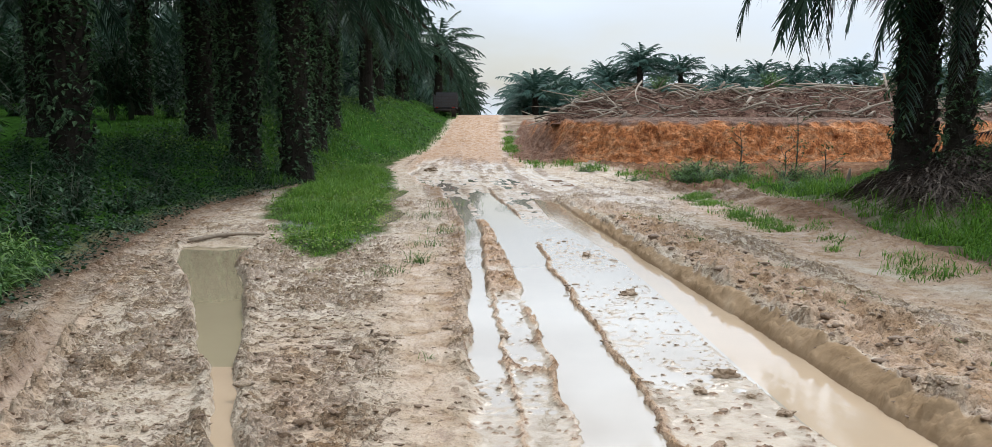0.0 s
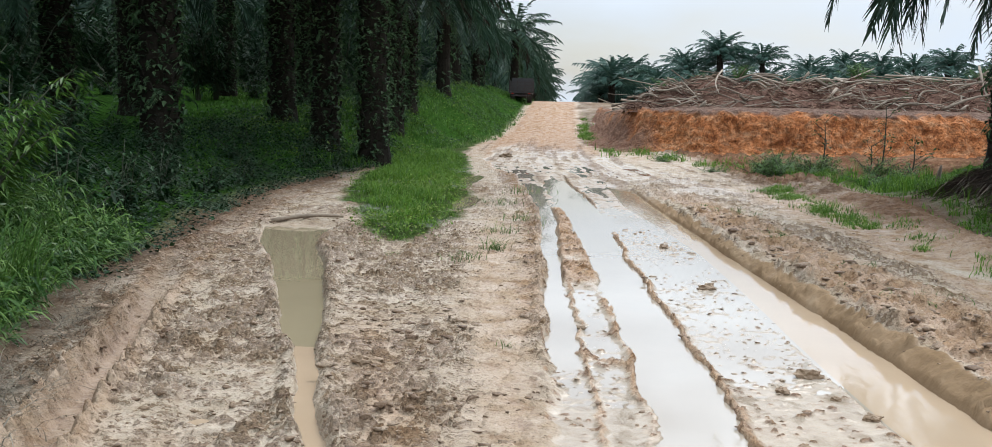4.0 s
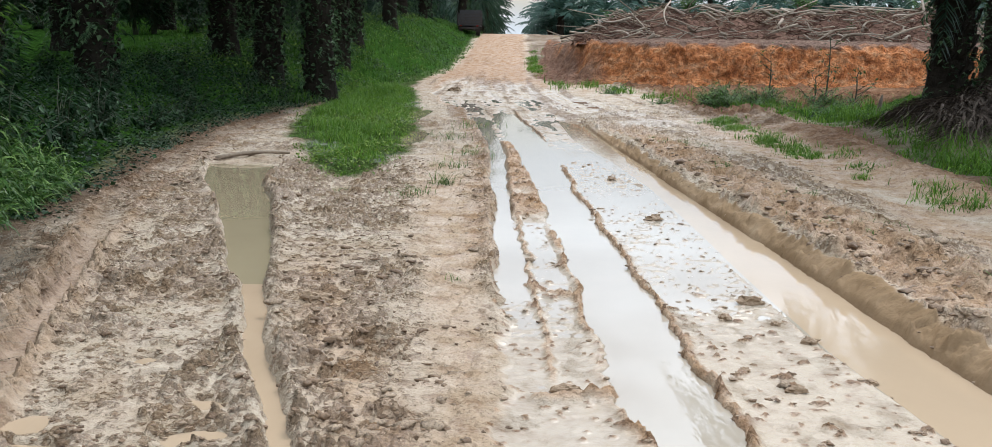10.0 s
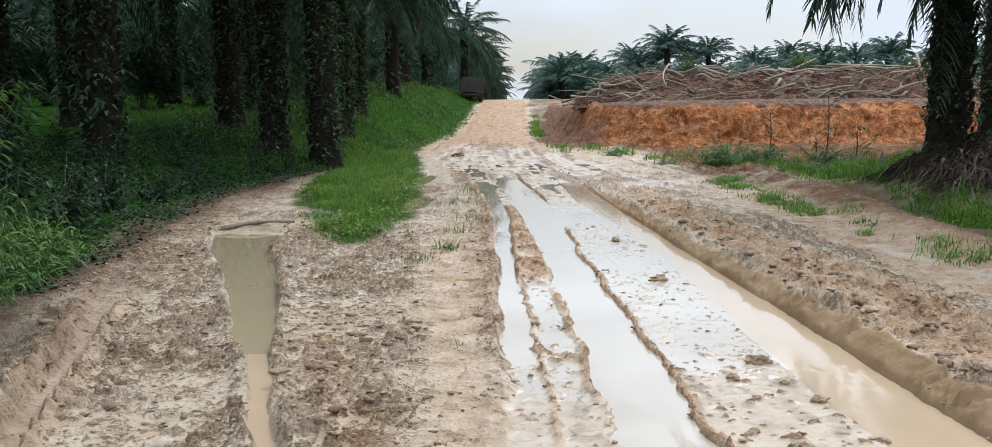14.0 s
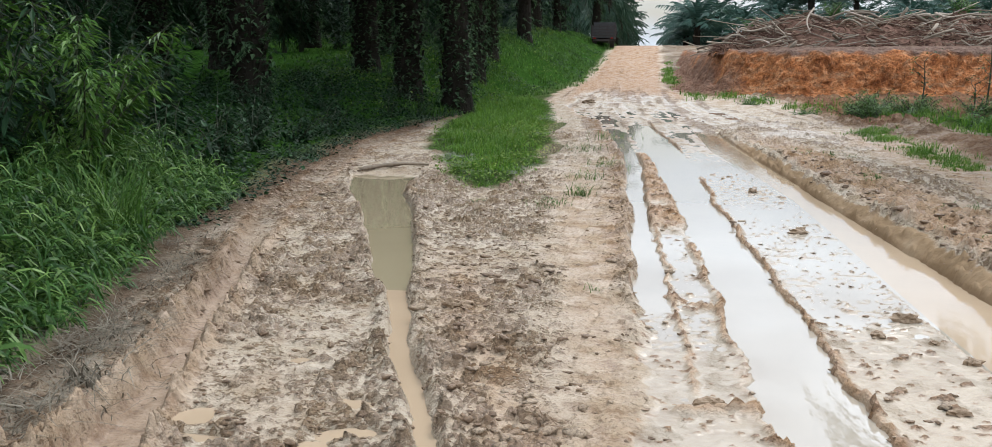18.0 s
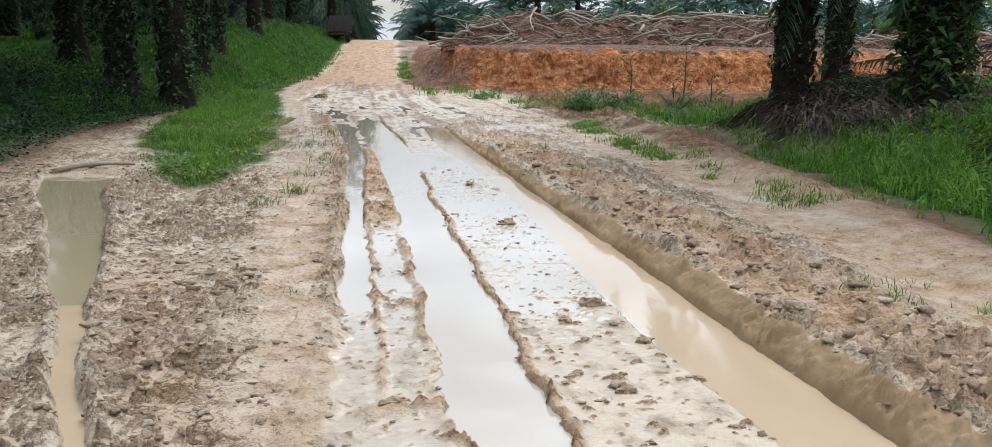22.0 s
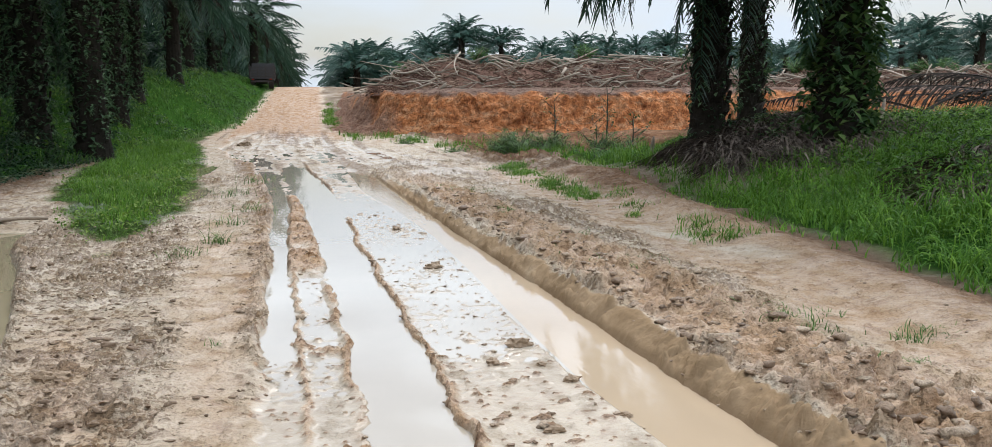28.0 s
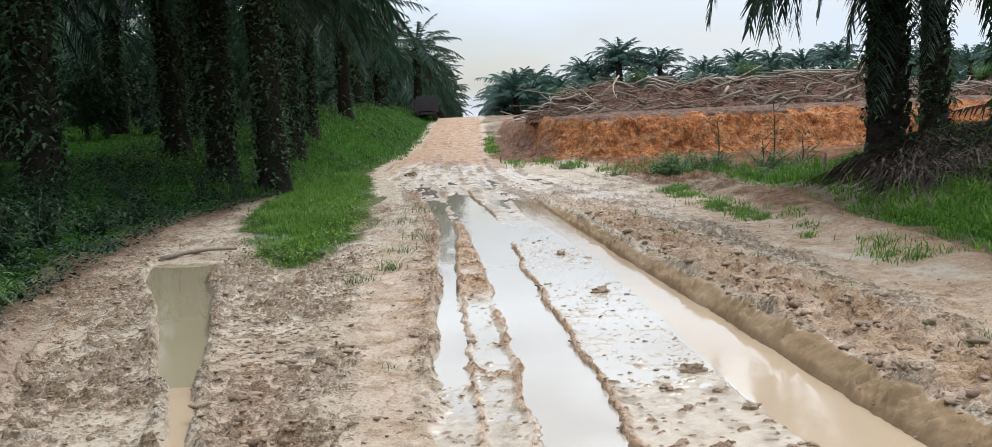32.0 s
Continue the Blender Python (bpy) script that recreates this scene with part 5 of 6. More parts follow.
field("crest_grass", M_GRASS, "patches of grass between the road and the bank", rng, 9000, (0.3, 2.4, 36, 80),
      lambda x, y: np.exp(-((x + 0.3 * fbm(x, y, 1.5, 2, 12) - table(y, [36, 45, 60, 80], [1.9, 1.2, 0.95, 0.8])) / 0.35) ** 2) * smooth(0.35, 0.6, 0.5 + 0.6 * fbm(x, y * 0.5, 1.6, 2, 13)), lambda x, y: 0.2 + 0.25 * vnoise(x * 1.3, y * 0.7, 6), 0.024, 0.8, 2, 0.15)
field("foot_grass", M_GRASS, "green tufts along the foot of the clay bank", rng, 42000, (0.2, 13, 22, 70),
      lambda x, y: np.clip(np.exp(-((x - table(y, [20, 30, 38, 50, 62, 70], [7.5, 5.5, 3.2, 1.7, 1.0, 0.9])) / table(y, [22, 36, 50], [0.7, 0.7, 0.45])) ** 2) * smooth(0.42, 0.6, 0.5 + 0.6 * fbm(x, y, 2.2, 3, 18)), 0, 1), lambda x, y: 0.14 + 0.3 * vnoise(x * 1.3, y * 1.3, 5), 0.022, 0.8, 2, 0.16)


def tuft(name, x, y, n, height, spread_, mat, label, width=0.01, bend=0.6):
    q = np.random.default_rng(int(abs(x * 100) + abs(y * 10)))
    px, py = q.normal(0, spread_, n), q.normal(0, spread_, n)
    v, f = blades(q, px, py, np.full(n, -0.02), np.full(n, height), width, bend, 3)
    ob = link_mesh(name, v, f, mat)
    ob.location = (x, y, float(relief(np.array([x]), np.array([y]))[0][0]))
    return tagged(ob, label, "grass tuft", "tufts on the mud", "stuff")


for x, y, n, h, s in ((-0.97, 11.0, 46, 0.3, 0.06), (-1.25, 10.2, 30, 0.2, 0.09), (-1.0, 12.6, 36, 0.26, 0.1), (-0.75, 14.2, 40, 0.28, 0.14), (-1.3, 16.5, 40, 0.3, 0.16), (-0.95, 19, 40, 0.3, 0.2),
                      (3.4, 5.9, 70, 0.10, 0.11), (3.55, 5.6, 40, 0.09, 0.09), (3.5, 4.85, 26, 0.09, 0.05), (3.75, 4.75, 26, 0.08, 0.06), (4.15, 5.3, 30, 0.14, 0.06), (4.4, 5.5, 26, 0.12, 0.06), (4.0, 6.1, 22, 0.08, 0.06), (-0.5, 6.3, 8, 0.1, 0.02)):
    tuft("grass_tuft", x, y, int(n * 1.8), h * 0.9, s * 1.3, M_SPARSE, "small green grass tuft sprouting from the mud", 0.0055, 0.9)
tuft("grass_tuft", -5.0, 7.3, 150, 1.0, 0.16, M_LIME, "yellowish clump of long grass at the undergrowth edge", 0.012, 0.8)
tuft("grass_tuft", -2.95, 3.95, 30, 0.16, 0.05, M_STRAW, "pale dry weed on the straw edge", 0.014, 0.9)


# ---- shrubs ----
def bush(seed, height, reach, stems, leaves, leaf, width, mat, label, category="shrub", droop=0.5):
    """A bush: bent stems and many pointed leaves along them."""
    q = np.random.default_rng(seed)
    root = new("shrub")
    st, lf = Soup(), Soup()
    for i in range(stems):
        a = q.uniform(0, 2 * math.pi)
        r = reach * q.uniform(0.3, 1.0)
        h = height * q.uniform(0.6, 1.05)
        t = np.linspace(0, 1, 7)
        path = np.stack([r * np.cos(a) * t ** 1.6, r * np.sin(a) * t ** 1.6, h * (t - 0.25 * droop * t ** 3) - 0.05], 1) + np.cumsum(q.normal(0, 0.02, (7, 3)), 0)
        add_tube(st, path, np.linspace(0.018, 0.004, 7), 4)
        n = leaves // stems
        u = q.uniform(0.2, 1.0, n)
        b = np.stack([np.interp(u, t, path[:, k]) for k in range(3)], 1)
        d = q.normal(0, 1, (n, 3))
        d[:, 2] = d[:, 2] * 0.35 - 0.1
        d[:, 0] += np.cos(a) * 0.8
        d[:, 1] += np.sin(a) * 0.8
        d /= np.linalg.norm(d, axis=1)[:, None]
        L = leaf * q.uniform(0.6, 1.25, n)
        wv = np.cross(d, [0, 0, 1.0])
        wv /= np.linalg.norm(wv, axis=1)[:, None] + 1e-6
        b = b + d * (q.uniform(0, 0.25, n) * reach)[:, None] * 0.6
        p1 = b + d * (L * 0.4)[:, None] + np.array([0, 0, -0.06]) * L[:, None]
        p2 = b + d * L[:, None] + np.array([0, 0, -0.5]) * (L * droop)[:, None]
        v = np.stack([b, p1 + wv * (width * L)[:, None], p2, p1 - wv * (width * L)[:, None]], 1).reshape(-1, 3)
        k = np.arange(n) * 4
        lf.add(v, np.concatenate([np.stack([k, k + 1, k + 2], 1), np.stack([k, k + 2, k + 3], 1)]))
    child(st.make("stem", M_STEM), root)
    tagged(child(lf.make("foliage", mat), root), kind="stuff")
    return tagged(root, label, category)


DARK = "leafy shrub coloured dark for the shaded undergrowth"
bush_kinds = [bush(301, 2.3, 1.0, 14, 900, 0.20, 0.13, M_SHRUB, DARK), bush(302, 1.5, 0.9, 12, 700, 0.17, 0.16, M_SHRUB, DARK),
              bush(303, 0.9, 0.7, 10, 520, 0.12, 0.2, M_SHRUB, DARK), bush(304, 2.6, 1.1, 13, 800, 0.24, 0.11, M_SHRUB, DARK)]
lime_kinds = [bush(311, 2.6, 1.2, 10, 1700, 0.12, 0.15, M_LIME, "light green feathery shrub leaning over the grass", "shrub", 0.9)]
low_kinds = [bush(321, 0.6, 0.5, 9, 420, 0.10, 0.22, M_FERN, "low herb clump at the track edge", "herb"), bush(322, 0.75, 0.6, 9, 420, 0.11, 0.18, M_SHRUB, "low dark herb clump under the palms", "herb")]
rng = np.random.default_rng(33)
UNDER = "undergrowth beside the track"
for k, x, y, s in ((0, -6.3, 7.4, 1.0), (3, -6.9, 9.0, 1.0), (0, -7.6, 6.0, 1.1), (3, -8.4, 7.8, 1.15), (1, -6.2, 10.4, 1.0), (0, -7.4, 11.2, 1.0), (3, -8.8, 10.2, 1.2), (1, -6.6, 12.6, 0.9), (0, -8.2, 13.4, 1.0),
                   (1, -7.0, 14.6, 0.8), (3, -9.6, 12.2, 1.2), (0, -5.9, 5.2, 0.85), (3, -7.0, 4.3, 1.1), (1, -6.0, 3.6, 1.0), (0, -9.2, 15.4, 0.9), (1, -8.0, 17.0, 0.75), (2, -7.0, 16.6, 1.0), (2, -7.2, 18.8, 1.0), (1, -9.0, 19.4, 0.8),
                   (2, -7.6, 21.0, 1.0), (2, -8.8, 23.0, 1.1), (2, -7.2, 23.6, 0.9), (2, -6.9, 25.4, 0.8), (2, -9.6, 26.0, 1.0), (2, -8.2, 26.6, 1.0), (1, -12.0, 18.0, 0.9), (1, -12.5, 23.5, 0.9), (2, -11.0, 27.0, 1.1), (3, -11.0, 14.5, 1.1), (0, -10.2, 13.0, 1.5), (3, -11.2, 16.8, 1.5), (0, -12.6, 18.6, 1.5), (3, -9.4, 10.8, 1.4), (3, -12.5, 12.0, 1.2), (0, -10.5, 9.5, 1.2)):
    ob = plant([bush_kinds[k]], rng, x, y, s, UNDER)
# thicket is added fill: it blocks sky behind the trunks to keep them dark
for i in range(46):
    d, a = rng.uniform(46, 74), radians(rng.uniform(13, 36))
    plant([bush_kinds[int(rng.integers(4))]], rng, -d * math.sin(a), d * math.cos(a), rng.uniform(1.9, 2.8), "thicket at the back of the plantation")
for x, y, s in ((-5.9, 8.3, 1.0), (-7.2, 8.2, 1.15), (-9.2, 6.8, 1.1)):
    plant(lime_kinds, rng, x, y, s, UNDER)
for i in range(46):
    y = rng.uniform(9.5, 27)
    x = float(left_edge(np.array([y]))[0]) - rng.uniform(0.1, 1.6)
    plant(low_kinds, rng, x, y, rng.uniform(0.6, 1.0), UNDER)
for x, y, s in ((9.0, 14.2, 0.9), (10.3, 14.0, 1.0), (11.6, 13.2, 1.0), (12.6, 14.6, 1.1), (11.8, 16.0, 1.0), (13.0, 12.2, 1.0), (10.6, 12.4, 0.8), (12.0, 10.9, 0.9), (7.4, 22.5, 1.0), (6.6, 27.5, 1.2), (13.6, 17.5, 1.0)):
    plant(low_kinds, rng, x, y, s, "weeds on the right verge")
M_WEED = leaf_material("lush weed leaf", (0.025, 0.07, 0.012), (0.06, 0.145, 0.024), (0.12, 0.23, 0.04), 0.5, 0.3)
weed_kinds = [bush(331, 0.8, 0.85, 22, 2600, 0.085, 0.14, M_WEED, "lush green weed clump on the bare red dirt", "weeds"), bush(332, 0.42, 0.7, 16, 1500, 0.07, 0.14, M_WEED, "low green weeds on the bare red dirt", "weeds")]
for k, x, y, s in ((0, 5.6, 27, 1.1), (0, 6.3, 27.5, 1.2), (0, 6.0, 26, 0.9), (0, 7.0, 26.5, 1.0), (1, 7.7, 25.5, 1.1), (0, 7.4, 27, 1.0), (0, 8.3, 25.5, 1.0), (1, 8.6, 24.5, 1.1), (1, 9.2, 25.5, 1.1), (1, 7.9, 24, 1.0), (1, 4.6, 29, 0.8), (1, 10.0, 27, 1.0), (1, 3.9, 36, 1.0), (1, 3.4, 34, 0.8)):
    plant([weed_kinds[k]], rng, x, y, s, "weed clumps before the clay bank")


# ---- root mound under the palms ----
def root_mat(cx0, cy0, rx, ry, n, seed):
    q = np.random.default_rng(seed)
    x, y = cx0 + rx * q.uniform(-1, 1, n), cy0 + ry * q.uniform(-1, 1, n)
    ok = ((x - cx0) / rx) ** 2 + ((y - cy0) / ry) ** 2 < 1 + 0.35 * fbm(x, y, 0.8, 3, seed)
    x, y = x[ok], y[ok]
    n = len(x)
    a = np.arctan2(y - cy0 - 0.4 * ry, x - cx0 - 0.1 * rx) + q.normal(0, 0.55, n)
    L = q.uniform(0.25, 0.9, n)
    t = np.linspace(0, 1, 5)
    cx, cy = x[:, None] + np.cos(a)[:, None] * L[:, None] * t, y[:, None] + np.sin(a)[:, None] * L[:, None] * t
    cz = relief(cx, cy)[0] + 0.05 + 0.2 * np.sin(t * math.pi)[None] * q.random(n)[:, None] ** 2
    w = (0.005 + 0.022 * q.random(n) ** 3)[:, None] * (1 - 0.6 * t)[None]
    sx, sy = -np.sin(a)[:, None] * w, np.cos(a)[:, None] * w
    v = np.stack([np.stack([cx - sx, cy - sy, cz], -1), np.stack([cx + sx, cy + sy, cz + 0.01], -1)], 2).reshape(-1, 3)
    i = (np.arange(n)[:, None] * 10 + np.arange(4)[None] * 2).ravel()
    return tagged(link_mesh("root_mat", v, np.stack([i, i + 1, i + 3, i + 2], 1), M_ROOT), "dense mat of dark brown roots and dead leaves on the mound", "root litter", kind="stuff")


root_mat(9.4, 17.0, 1.9, 2.5, 13000, 41)
root_mat(9.2, 10.6, 0.9, 1.1, 2600, 42)
leaf_cover("mound_weeds", M_CREEPER, "leafy weeds creeping over the top of the root mound", np.random.default_rng(43), 9000, (7.6, 12.0, 15.5, 20.5),
           lambda x, y: smooth(0.05, 0.3, fbm(x, y, 1.3, 3, 44) + 0.35 * smooth(17.2, 18.8, y)), lambda x, y: 0.3 + 0 * x, 0.1)


M_TWIG = leaf_material("red-brown root shreds", (0.06, 0.03, 0.022), (0.17, 0.095, 0.066), (0.38, 0.27, 0.19), 0.9, 0.05)


# ---- brush heap on the terrace ----
def stick_mesh(seed, length, radius, kink):
    q = np.random.default_rng(seed)
    t = np.linspace(-0.5, 0.5, 7)
    path = np.stack([t * length, kink * length * np.sin(t * 4 + q.uniform(0, 6)), kink * length * np.cos(t * 3 + q.uniform(0, 6))], 1)
    s = Soup()
    add_tube(s, path, radius * np.linspace(1.0, 0.45, 7), 5)
    ob = s.make("branch", M_STICK, True)
    return ob


def brush_heap(name, x0, x1, y, height, sticks, seed, label, z0):
    q = np.random.default_rng(seed)
    root = new(name)
    root.location = (0.5 * (x0 + x1), y, z0)
    W = x1 - x0
    u, w = np.linspace(-0.5, 0.5, 90), np.linspace(-1, 1, 26)
    U, V = np.meshgrid(u, w, indexing="ij")
    crest = np.clip(1 - np.where(u < 0, (2 * np.abs(u)) ** 3, (2 * u) ** 8), 0, 1)[:, None] * (0.75 + 0.42 * fbm(u * W + 40, u * 0, 3.0, 3, 4))[:, None]
    Hh = height * 0.66 * crest * (1 - np.abs(V) ** 1.7) + 0.6 * fbm(U * W, V * 3, 1.3, 4, 6) * (1 - V ** 2) - 0.15
    body = link_mesh("soil", np.stack([U * W, V * 3.0, Hh], -1).reshape(-1, 3), grid_faces(90, 26), M_HEAP, True)
    tagged(child(body, root), "dark root-bound soil")
    kinds = [stick_mesh(seed + i, 1.0, 0.017 + 0.006 * i, 0.035 + 0.02 * i) for i in range(5)]
    for i in range(sticks):
        k = kinds[i % 5]
        ob = k if i < 5 else new("branch", k.data)
        ob.parent = root
        uu, vv = q.uniform(-0.49, 0.49), q.uniform(-1.0, 0.3)
        h = np.interp(uu, u, Hh[:, int((vv + 1) / 2 * 25)])
        L = q.uniform(0.8, 2.4) if q.random() < 0.8 else q.uniform(2.4, 4.4)
        fat = q.uniform(0.8, 2.2)
        ob.matrix_basis = Matrix.LocRotScale((uu * W, vv * 3.0, max(h, 0.0) + q.uniform(-0.05, 0.42)), Euler((q.uniform(0, 6.28), q.normal(0, 0.28), q.normal(0, 0.7) + (math.pi if q.random() < 0.5 else 0))), (L, fat, fat))
    # finer twigs and shreds
    n = 9000
    sp = Soup()
    for i in range(n // 2):
        uu, vv = q.uniform(-0.5, 0.5), q.uniform(-1.0, 0.3)
        h = np.interp(uu, u, Hh[:, int((vv + 1) / 2 * 25)])
        d = q.normal(0, 1, 3) * np.array([1.0, 0.7, 0.35])
        d = d / np.linalg.norm(d) * q.uniform(0.2, 0.8)
        c = np.array([uu * W, vv * 3.0, max(h, 0) + q.uniform(0, 0.25)])
        r = q.uniform(0.009, 0.026)
        add_tube(sp, np.stack([c - d / 2, c + q.normal(0, 0.06, 3), c + d / 2]), [r, r, r * 0.5], 3)
    tagged(child(sp.make("twig", M_TWIG), root), "tangle of brown roots and twigs", kind="stuff")
    return tagged(root, label, "brush heap")


brush_heap("brush_heap", 2.7, 23.5, 46.4, 3.5, 330, 51, "long heap of uprooted brown trunks and bare branches", 2.1)
brush_heap("brush_heap", 24.0, 46.0, 47.0, 2.4, 200, 57, "farther heap of cleared branches and roots", 2.15)


for i in range(26):
    x = 5.0 + 1.55 * i + float(rng.normal(0, 0.5))
    plant([weed_kinds[i % 2]], rng, x, 47.2 + float(rng.normal(0, 0.5)), 0.8 + 0.5 * float(rng.random()), "weeds sprouting on the brush heaps", 3.55 + 0.35 * math.sin(x) if x < 24 else 3.2)


def sapling(x, y, height, seed):
    """A thin bare stem with a few side twigs and small leaves."""
    q = np.random.default_rng(seed)
    root = new("sapling")
    t = np.linspace(0, 1, 8)
    path = np.stack([0.06 * np.sin(3 * t), 0.05 * np.cos(2 * t) - 0.05, height * t - 0.1], 1)
    st, tips = Soup(), []
    add_tube(st, path, np.linspace(0.03, 0.01, 8), 6)
    child(st.make("stem", M_STEM), root)
    for i in range(7):
        b = path[1 + i]
        a = q.uniform(0, 6.28)
        L = q.uniform(0.2, 0.5)
        e = b + np.array([L * math.cos(a), L * math.sin(a), L * 0.7])
        tw = Soup()
        add_tube(tw, np.stack([b, (b + e) / 2 + q.normal(0, 0.03, 3), e]), [0.012, 0.009, 0.006], 4)
        child(tw.make("twig", M_STEM), root)
        tips.append(e)
    p = np.repeat(np.array(tips), 9, 0) + q.normal(0, 0.08, (63, 3))
    v, f = leafage(q, p[:, 0], p[:, 1], p[:, 2], 0.12, 0.25)
    tagged(child(link_mesh("foliage", v, f, M_CREEPER), root), kind="stuff")
    root.location = (x, y, ground_at(x, y))
    return tagged(root, "thin young sapling with few leaves on bare dirt", "sapling", "saplings before the clay bank")


for i, (x, y, h) in enumerate(((9.1, 27.2, 2.1), (7.5, 27.6, 1.7), (8.5, 26.4, 1.0), (9.6, 26.2, 0.9))):
    sapling(x, y, h, 90 + i)


# ---- fallen fronds beyond the verge ----
def fallen_frond(x, y, turn, length, seed, mat, label, i_pile=None):
    q = np.random.default_rng(seed)
    root = new("fallen_frond")
    path, v, f = frond(q, length, 0.3, 0.6, 42, 2, 0.8, 0.045, 0.7)
    s = Soup()
    s.add(v, f)
    child(s.make("leaflet", mat), root)
    tagged(root.children[0], kind="stuff")
    s2 = Soup()
    add_tube(s2, path[::2], np.linspace(0.05, 0.012, 6), 5, 0.7)
    child(s2.make("midrib", mat), root)
    root.matrix_basis = Matrix.LocRotScale((x, y, ground_at(x, y) + (0.35 if i_pile is None else 0.2 + 0.12 * i_pile)), Euler((0, 0, turn)), None)
    return tagged(root, label, "palm frond", "fallen fronds")


for i, (x, y, t) in enumerate(((16.2, 19.0, 0.3), (17.6, 19.2, 2.8), (18.6, 19.4, 0.1), (15.4, 19.2, -0.2), (19.8, 19.0, 3.3), (17.0, 18.6, 1.9), (14.0, 18.5, 0.4), (15.5, 18.0, -0.5), (16.5, 17.6, 2.6), (18.2, 18.5, 0.2), (14.8, 19.5, 3.0), (19.5, 17.6, 2.9), (17.2, 19.4, 0.9))):
    fallen_frond(x, y, t, 4.2, 400 + i, M_DEADFROND, "withered grey-brown palm frond lying on the verge", i if i < 6 else None)


# ---- truck ----
def build_truck(x, y, turn):
    root = new("truck")
    def slab(name, sx, sy, sz, at, mat, par=root, bevel=0.015, label=""):
        return part(name, box_mesh(sx, sy, sz, bevel, at), mat, par, label)
    slab("chassis", 0.9, 5.6, 0.22, (0, 2.9, 0.72), M_TRUCKFRAME)
    slab("bed_floor", 2.2, 4.2, 0.1, (0, 2.1, 0.98), M_TRUCKBODY)
    gate = slab("tailgate", 2.16, 0.06, 1.02, (0, 0.0, 1.58), M_TRUCKBODY, root, 0.01, "dark weathered board tailgate")
    for zz in (1.15, 1.42, 1.70, 1.98):
        slab("rail", 2.18, 0.05, 0.05, (0, -0.05, zz), M_TRUCKFRAME, gate, 0.008)
    for xx in (-1.05, -0.36, 0.36, 1.05):
        slab("post", 0.07, 0.06, 1.14, (xx, -0.06, 1.6), M_TRUCKFRAME, gate, 0.008)
    for sgn in (-1, 1):
        side = slab("side_wall", 0.06, 4.2, 1.02, (sgn * 1.08, 2.1, 1.58), M_TRUCKBODY)
        for k in range(5):
            slab("post", 0.06, 0.08, 1.2, (sgn * 1.13, 0.1 + k * 1.0, 1.6), M_TRUCKFRAME, side, 0.008)
        slab("mudguard", 0.5, 0.04, 0.45, (sgn * 0.82, 0.35, 0.66), M_TYRE)
        slab("tail_lamp", 0.22, 0.05, 0.1, (sgn * 0.8, -0.03, 0.92), M_GLASSRED)
    slab("headboard", 2.16, 0.06, 1.5, (0, 4.2, 1.8), M_TRUCKBODY)
    slab("cab", 1.95, 1.6, 1.5, (0, 5.3, 1.55), M_TRUCKBODY, root, 0.12)
    slab("bumper", 1.9, 0.12, 0.14, (0, 0.0, 0.72), M_TRUCKFRAME)
    for yy, wide in ((1.2, 0.42), (5.2, 0.22)):
        for sgn in (-1, 1):
            bm = bmesh.new()
            bmesh.ops.create_cone(bm, cap_ends=True, segments=24, radius1=0.43, radius2=0.43, depth=wide)
            bmesh.ops.bevel(bm, geom=[e for e in bm.edges if len(e.link_faces) == 2 and any(len(f.verts) > 4 for f in e.link_faces)], offset=0.05, segments=2, affect="EDGES")
            bmesh.ops.rotate(bm, cent=(0, 0, 0), matrix=Matrix.Rotation(math.pi / 2, 3, "Y"), verts=bm.verts)
            bmesh.ops.translate(bm, vec=(sgn * 0.82, yy, 0.43), verts=bm.verts)
            part("wheel", bm, M_TYRE, root)
    root.matrix_basis = Matrix.LocRotScale((x, y, ground_at(x, y) - 0.02), Euler((0, 0, turn)), None)
    return tagged(root, "old dark board-sided truck parked on the grass by the crest", "truck")


build_truck(-4.95, 87.0, 0.02)


# ---- loose things on the mud ----
def clod_material():
    k = Mat("moist clod")
    c = k.ramp(k.island(), [(0.0, (0.13, 0.075, 0.038)), (0.5, (0.225, 0.142, 0.08)), (1.0, (0.38, 0.285, 0.19))])
    c = k.mix(k.ramp(k.noise(0.012, 4.0, 0.6), [(0.35, 0.7), (0.55, 0.0)]), c, (0.10, 0.06, 0.033))
    k.set("Base Color", c).set("Roughness", 0.55)
    k.bump(k.noise(0.012, 5.0, 0.65), 1.0, 0.012)
    return k.m


M_MUDCLOD = clod_material()


def lump_mesh(seed, squash=0.85, rough=0.7):
    bm = bmesh.new()
    bmesh.ops.create_icosphere(bm, subdivisions=3, radius=0.5)
    o = Vector((seed * 3.7, seed * 1.3, 0))
    for v in bm.verts:
        p = v.co.normalized()
        v.co *= 0.8 + rough * (0.7 * noise.noise(p * 1.7 + o) + 0.6 * abs(noise.noise(p * 3.0 + o)) + 0.5 * abs(noise.noise(p * 7 + o))) - 0.2 * rough * abs(noise.noise(p * 13 + o))
        v.co.z *= squash
    return bm


def surface(x, y):
    return float(relief(np.array([x]), np.array([y]))[0][0])


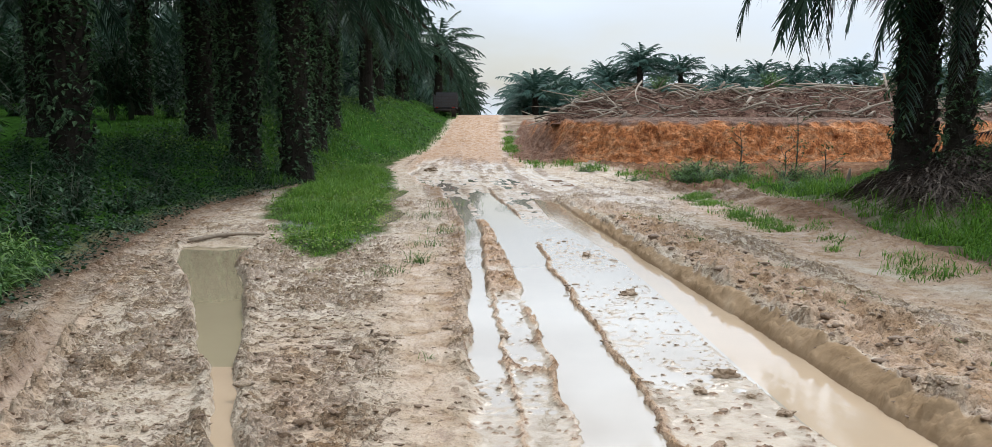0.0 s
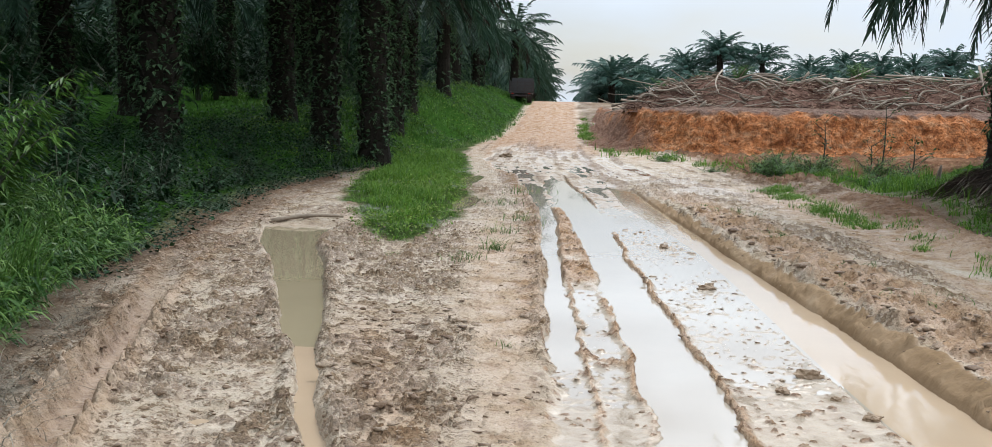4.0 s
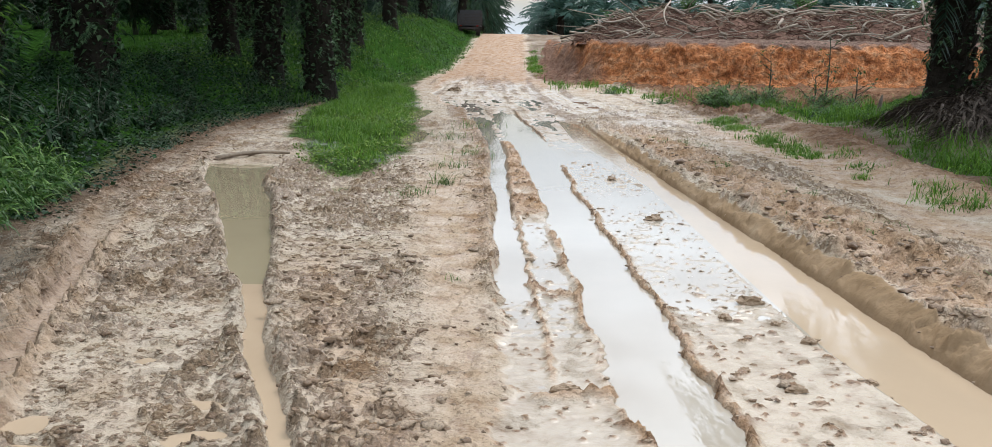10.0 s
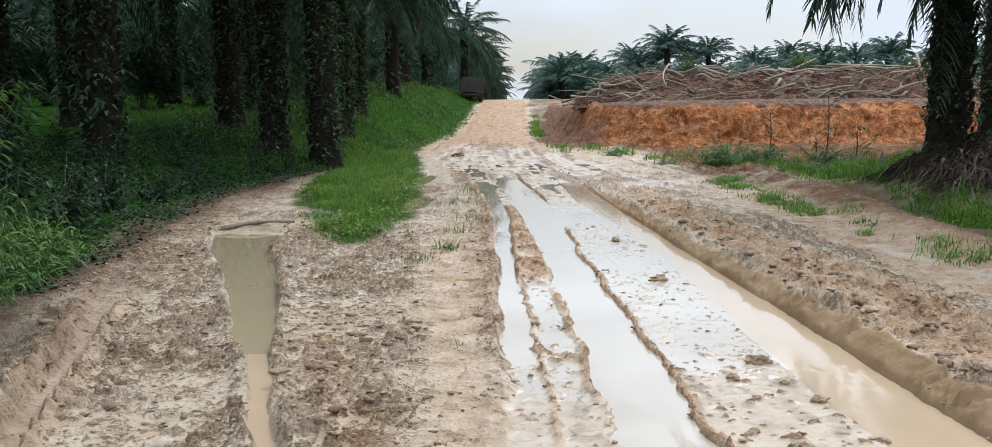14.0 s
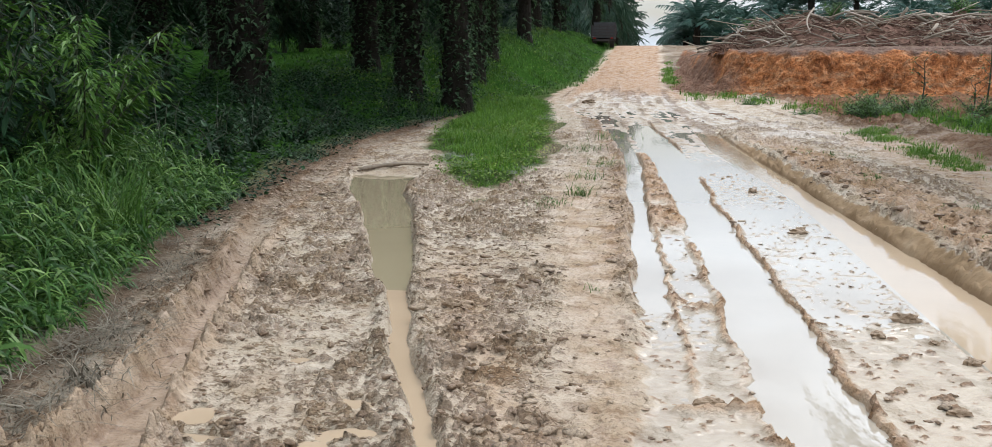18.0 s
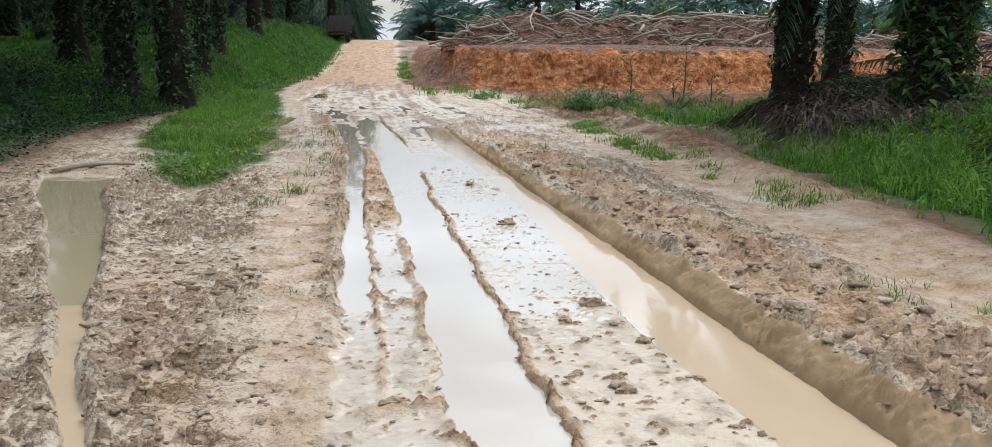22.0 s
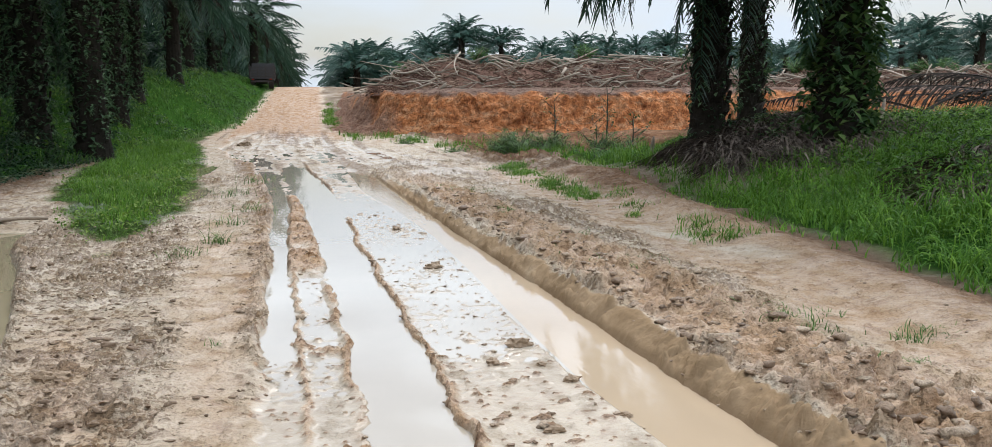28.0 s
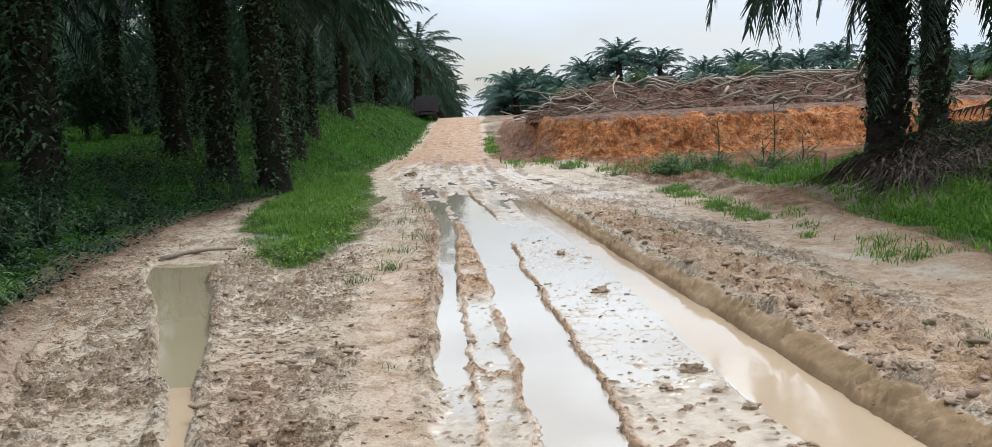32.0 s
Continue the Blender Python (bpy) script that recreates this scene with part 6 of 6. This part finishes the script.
for i, (x, y, sx, sy) in enumerate(((1.58, 6.0, 0.24, 0.13), (1.32, 5.6, 0.12, 0.10), (1.22, 11.9, 0.16, 0.16), (1.36, 9.05, 0.24, 0.14), (1.40, 4.35, 0.14, 0.08), (1.72, 5.15, 0.14, 0.09), (1.84, 4.5, 0.09, 0.07), (-1.37, 5.75, 0.26, 0.16), (-2.5, 34.5, 0.6, 0.5), (1.62, 5.5, 0.09, 0.07), (1.85, 5.6, 0.07, 0.06), (0.22, 4.25, 0.2, 0.09), (1.2, 4.6, 0.08, 0.06))):
    bm = lump_mesh(i + 1)
    for v in bm.verts:
        v.co.x *= sx * 0.8
        v.co.y *= sy * 0.8
        v.co.z *= 0.5 * (sx + sy) * 0.6
    me = bpy.data.meshes.new("mud_clod")
    bm.to_mesh(me)
    bm.free()
    me.materials.append(M_CLOD)
    ob = new("mud_clod", me)
    ob.location = (x, y, surface(x, y) + 0.035 * (sx + sy))
    tagged(ob, "brown clay clod lying on the wet mud", "mud clod", "clods on the track")
bm = lump_mesh(44, 0.6, 0.25)
bmesh.ops.scale(bm, vec=(0.085, 0.065, 0.07), verts=bm.verts)
stone = bpy.data.meshes.new("stone")
bm.to_mesh(stone)
bm.free()
stone.materials.append(M_STONE)
st = new("stone", stone)
st.location = (3.55, 4.02, surface(3.55, 4.02) + 0.012)
tagged(st, "small pale stone on the dirt shoulder", "stone")


def clod_field(name, count, seed, sub, low, high, power, far, jag, label, band=None):
    """Jagged clods all over the churned mud."""
    q = np.random.default_rng(seed)
    bm = bmesh.new()
    bmesh.ops.create_icosphere(bm, subdivisions=sub, radius=1.0)
    base = np.array([v.co[:] for v in bm.verts])
    tri = np.array([[v.index for v in f.verts] for f in bm.faces])
    bm.free()
    y = 2.7 + far * q.random(count) ** 1.4
    el = left_edge(y)
    x = el + (5.2 - el) * q.random(count) if band is None else band(y, q.random(count))
    _, w, _, so, he, tu, _ = relief(x, y)
    dens = np.clip(0.02 + 1.0 * tu, 0, 1) * (1 - 0.75 * smooth(2.6, 3.3, x)) * np.clip(1.1 - 1.15 * w, 0.35 if sub == 1 else 0.05, 1) * (1 - he)
    ok = q.random(count) < (dens if band is None else 0.55 + 0.45 * fbm(x, y, 0.7, 2, 5) - w)
    x, y = x[ok], y[ok]
    n = len(x)
    z = relief(x, y)[0]
    r = low + (high - low) * q.random(n) ** power
    s = base[None] * (1 + jag * q.normal(size=(n, len(base), 1)).clip(-1.2, 1.2)) * r[:, None, None]
    s[..., 0] *= q.uniform(0.8, 1.9, n)[:, None]
    s[..., 2] *= q.uniform(0.35, 0.7, n)[:, None]
    a = q.normal(0, 0.6, n)[:, None]
    sx, sy = s[..., 0] * np.cos(a) - s[..., 1] * np.sin(a), s[..., 0] * np.sin(a) + s[..., 1] * np.cos(a)
    v = np.stack([sx, sy, s[..., 2]], -1) + np.stack([x, y, z - 0.05 * r], 1)[:, None]
    f = tri[None] + (np.arange(n) * len(base))[:, None, None]
    return tagged(link_mesh(name, v.reshape(-1, 3), f.reshape(-1, 3), M_MUDCLOD, sub > 1), label, "mud clods", kind="stuff")


clod_field("small_clods", 60000, 61, 1, 0.004, 0.017, 2.0, 12, 0.35, "small crumbs and clods of clay strewn over the mud")
clod_field("clods", 6000, 62, 2, 0.008, 0.034, 2.0, 11, 0.32, "moist brown clods turned up from the churned mud")
clod_field("shoulder_clods", 1500, 63, 2, 0.01, 0.048, 2.6, 13, 0.3, "brown and cream clay clods heaped along the rut's bank", lambda y, u: table(y, R_Y, R_R) + 0.24 + 1.0 * u ** 1.5)
clod_field("runnel_clods", 420, 64, 2, 0.01, 0.038, 2.2, 5, 0.3, "lumpy clay clods thrown up beside the runnel", lambda y, u: table(y, L_Y, L_R) + 0.1 + 0.75 * u)
s = Soup()
t = np.linspace(0, 1, 9)
add_tube(s, np.stack([-4.55 + 0.95 * t, 13.1 + 0.65 * t, 0.0 + 0.05 * np.sin(t * 3) + 0.02 * t], 1), 0.036 * (1 - 0.4 * t) * (1 + 0.12 * np.sin(t * 17)), 8)
tagged(s.make("log", M_LOG, True), "short wet log lying at the end of the puddle", "log")
for x, y, h, lean in ((8.0, 20.4, 0.55, 0.1), (11.0, 15.9, 0.62, 0.12)):
    s = Soup()
    t = np.linspace(0, 1, 6)
    z0 = surface(x, y)
    add_tube(s, np.stack([x + lean * t, y + 0 * t, z0 - 0.1 + (h + 0.1) * t], 1), [0.055, 0.05, 0.05, 0.045, 0.04, 0.02], 7)
    tagged(s.make("wooden_stake", M_STICK, True), "pale weathered stake standing in the grass", "stake", "stakes on the verge")
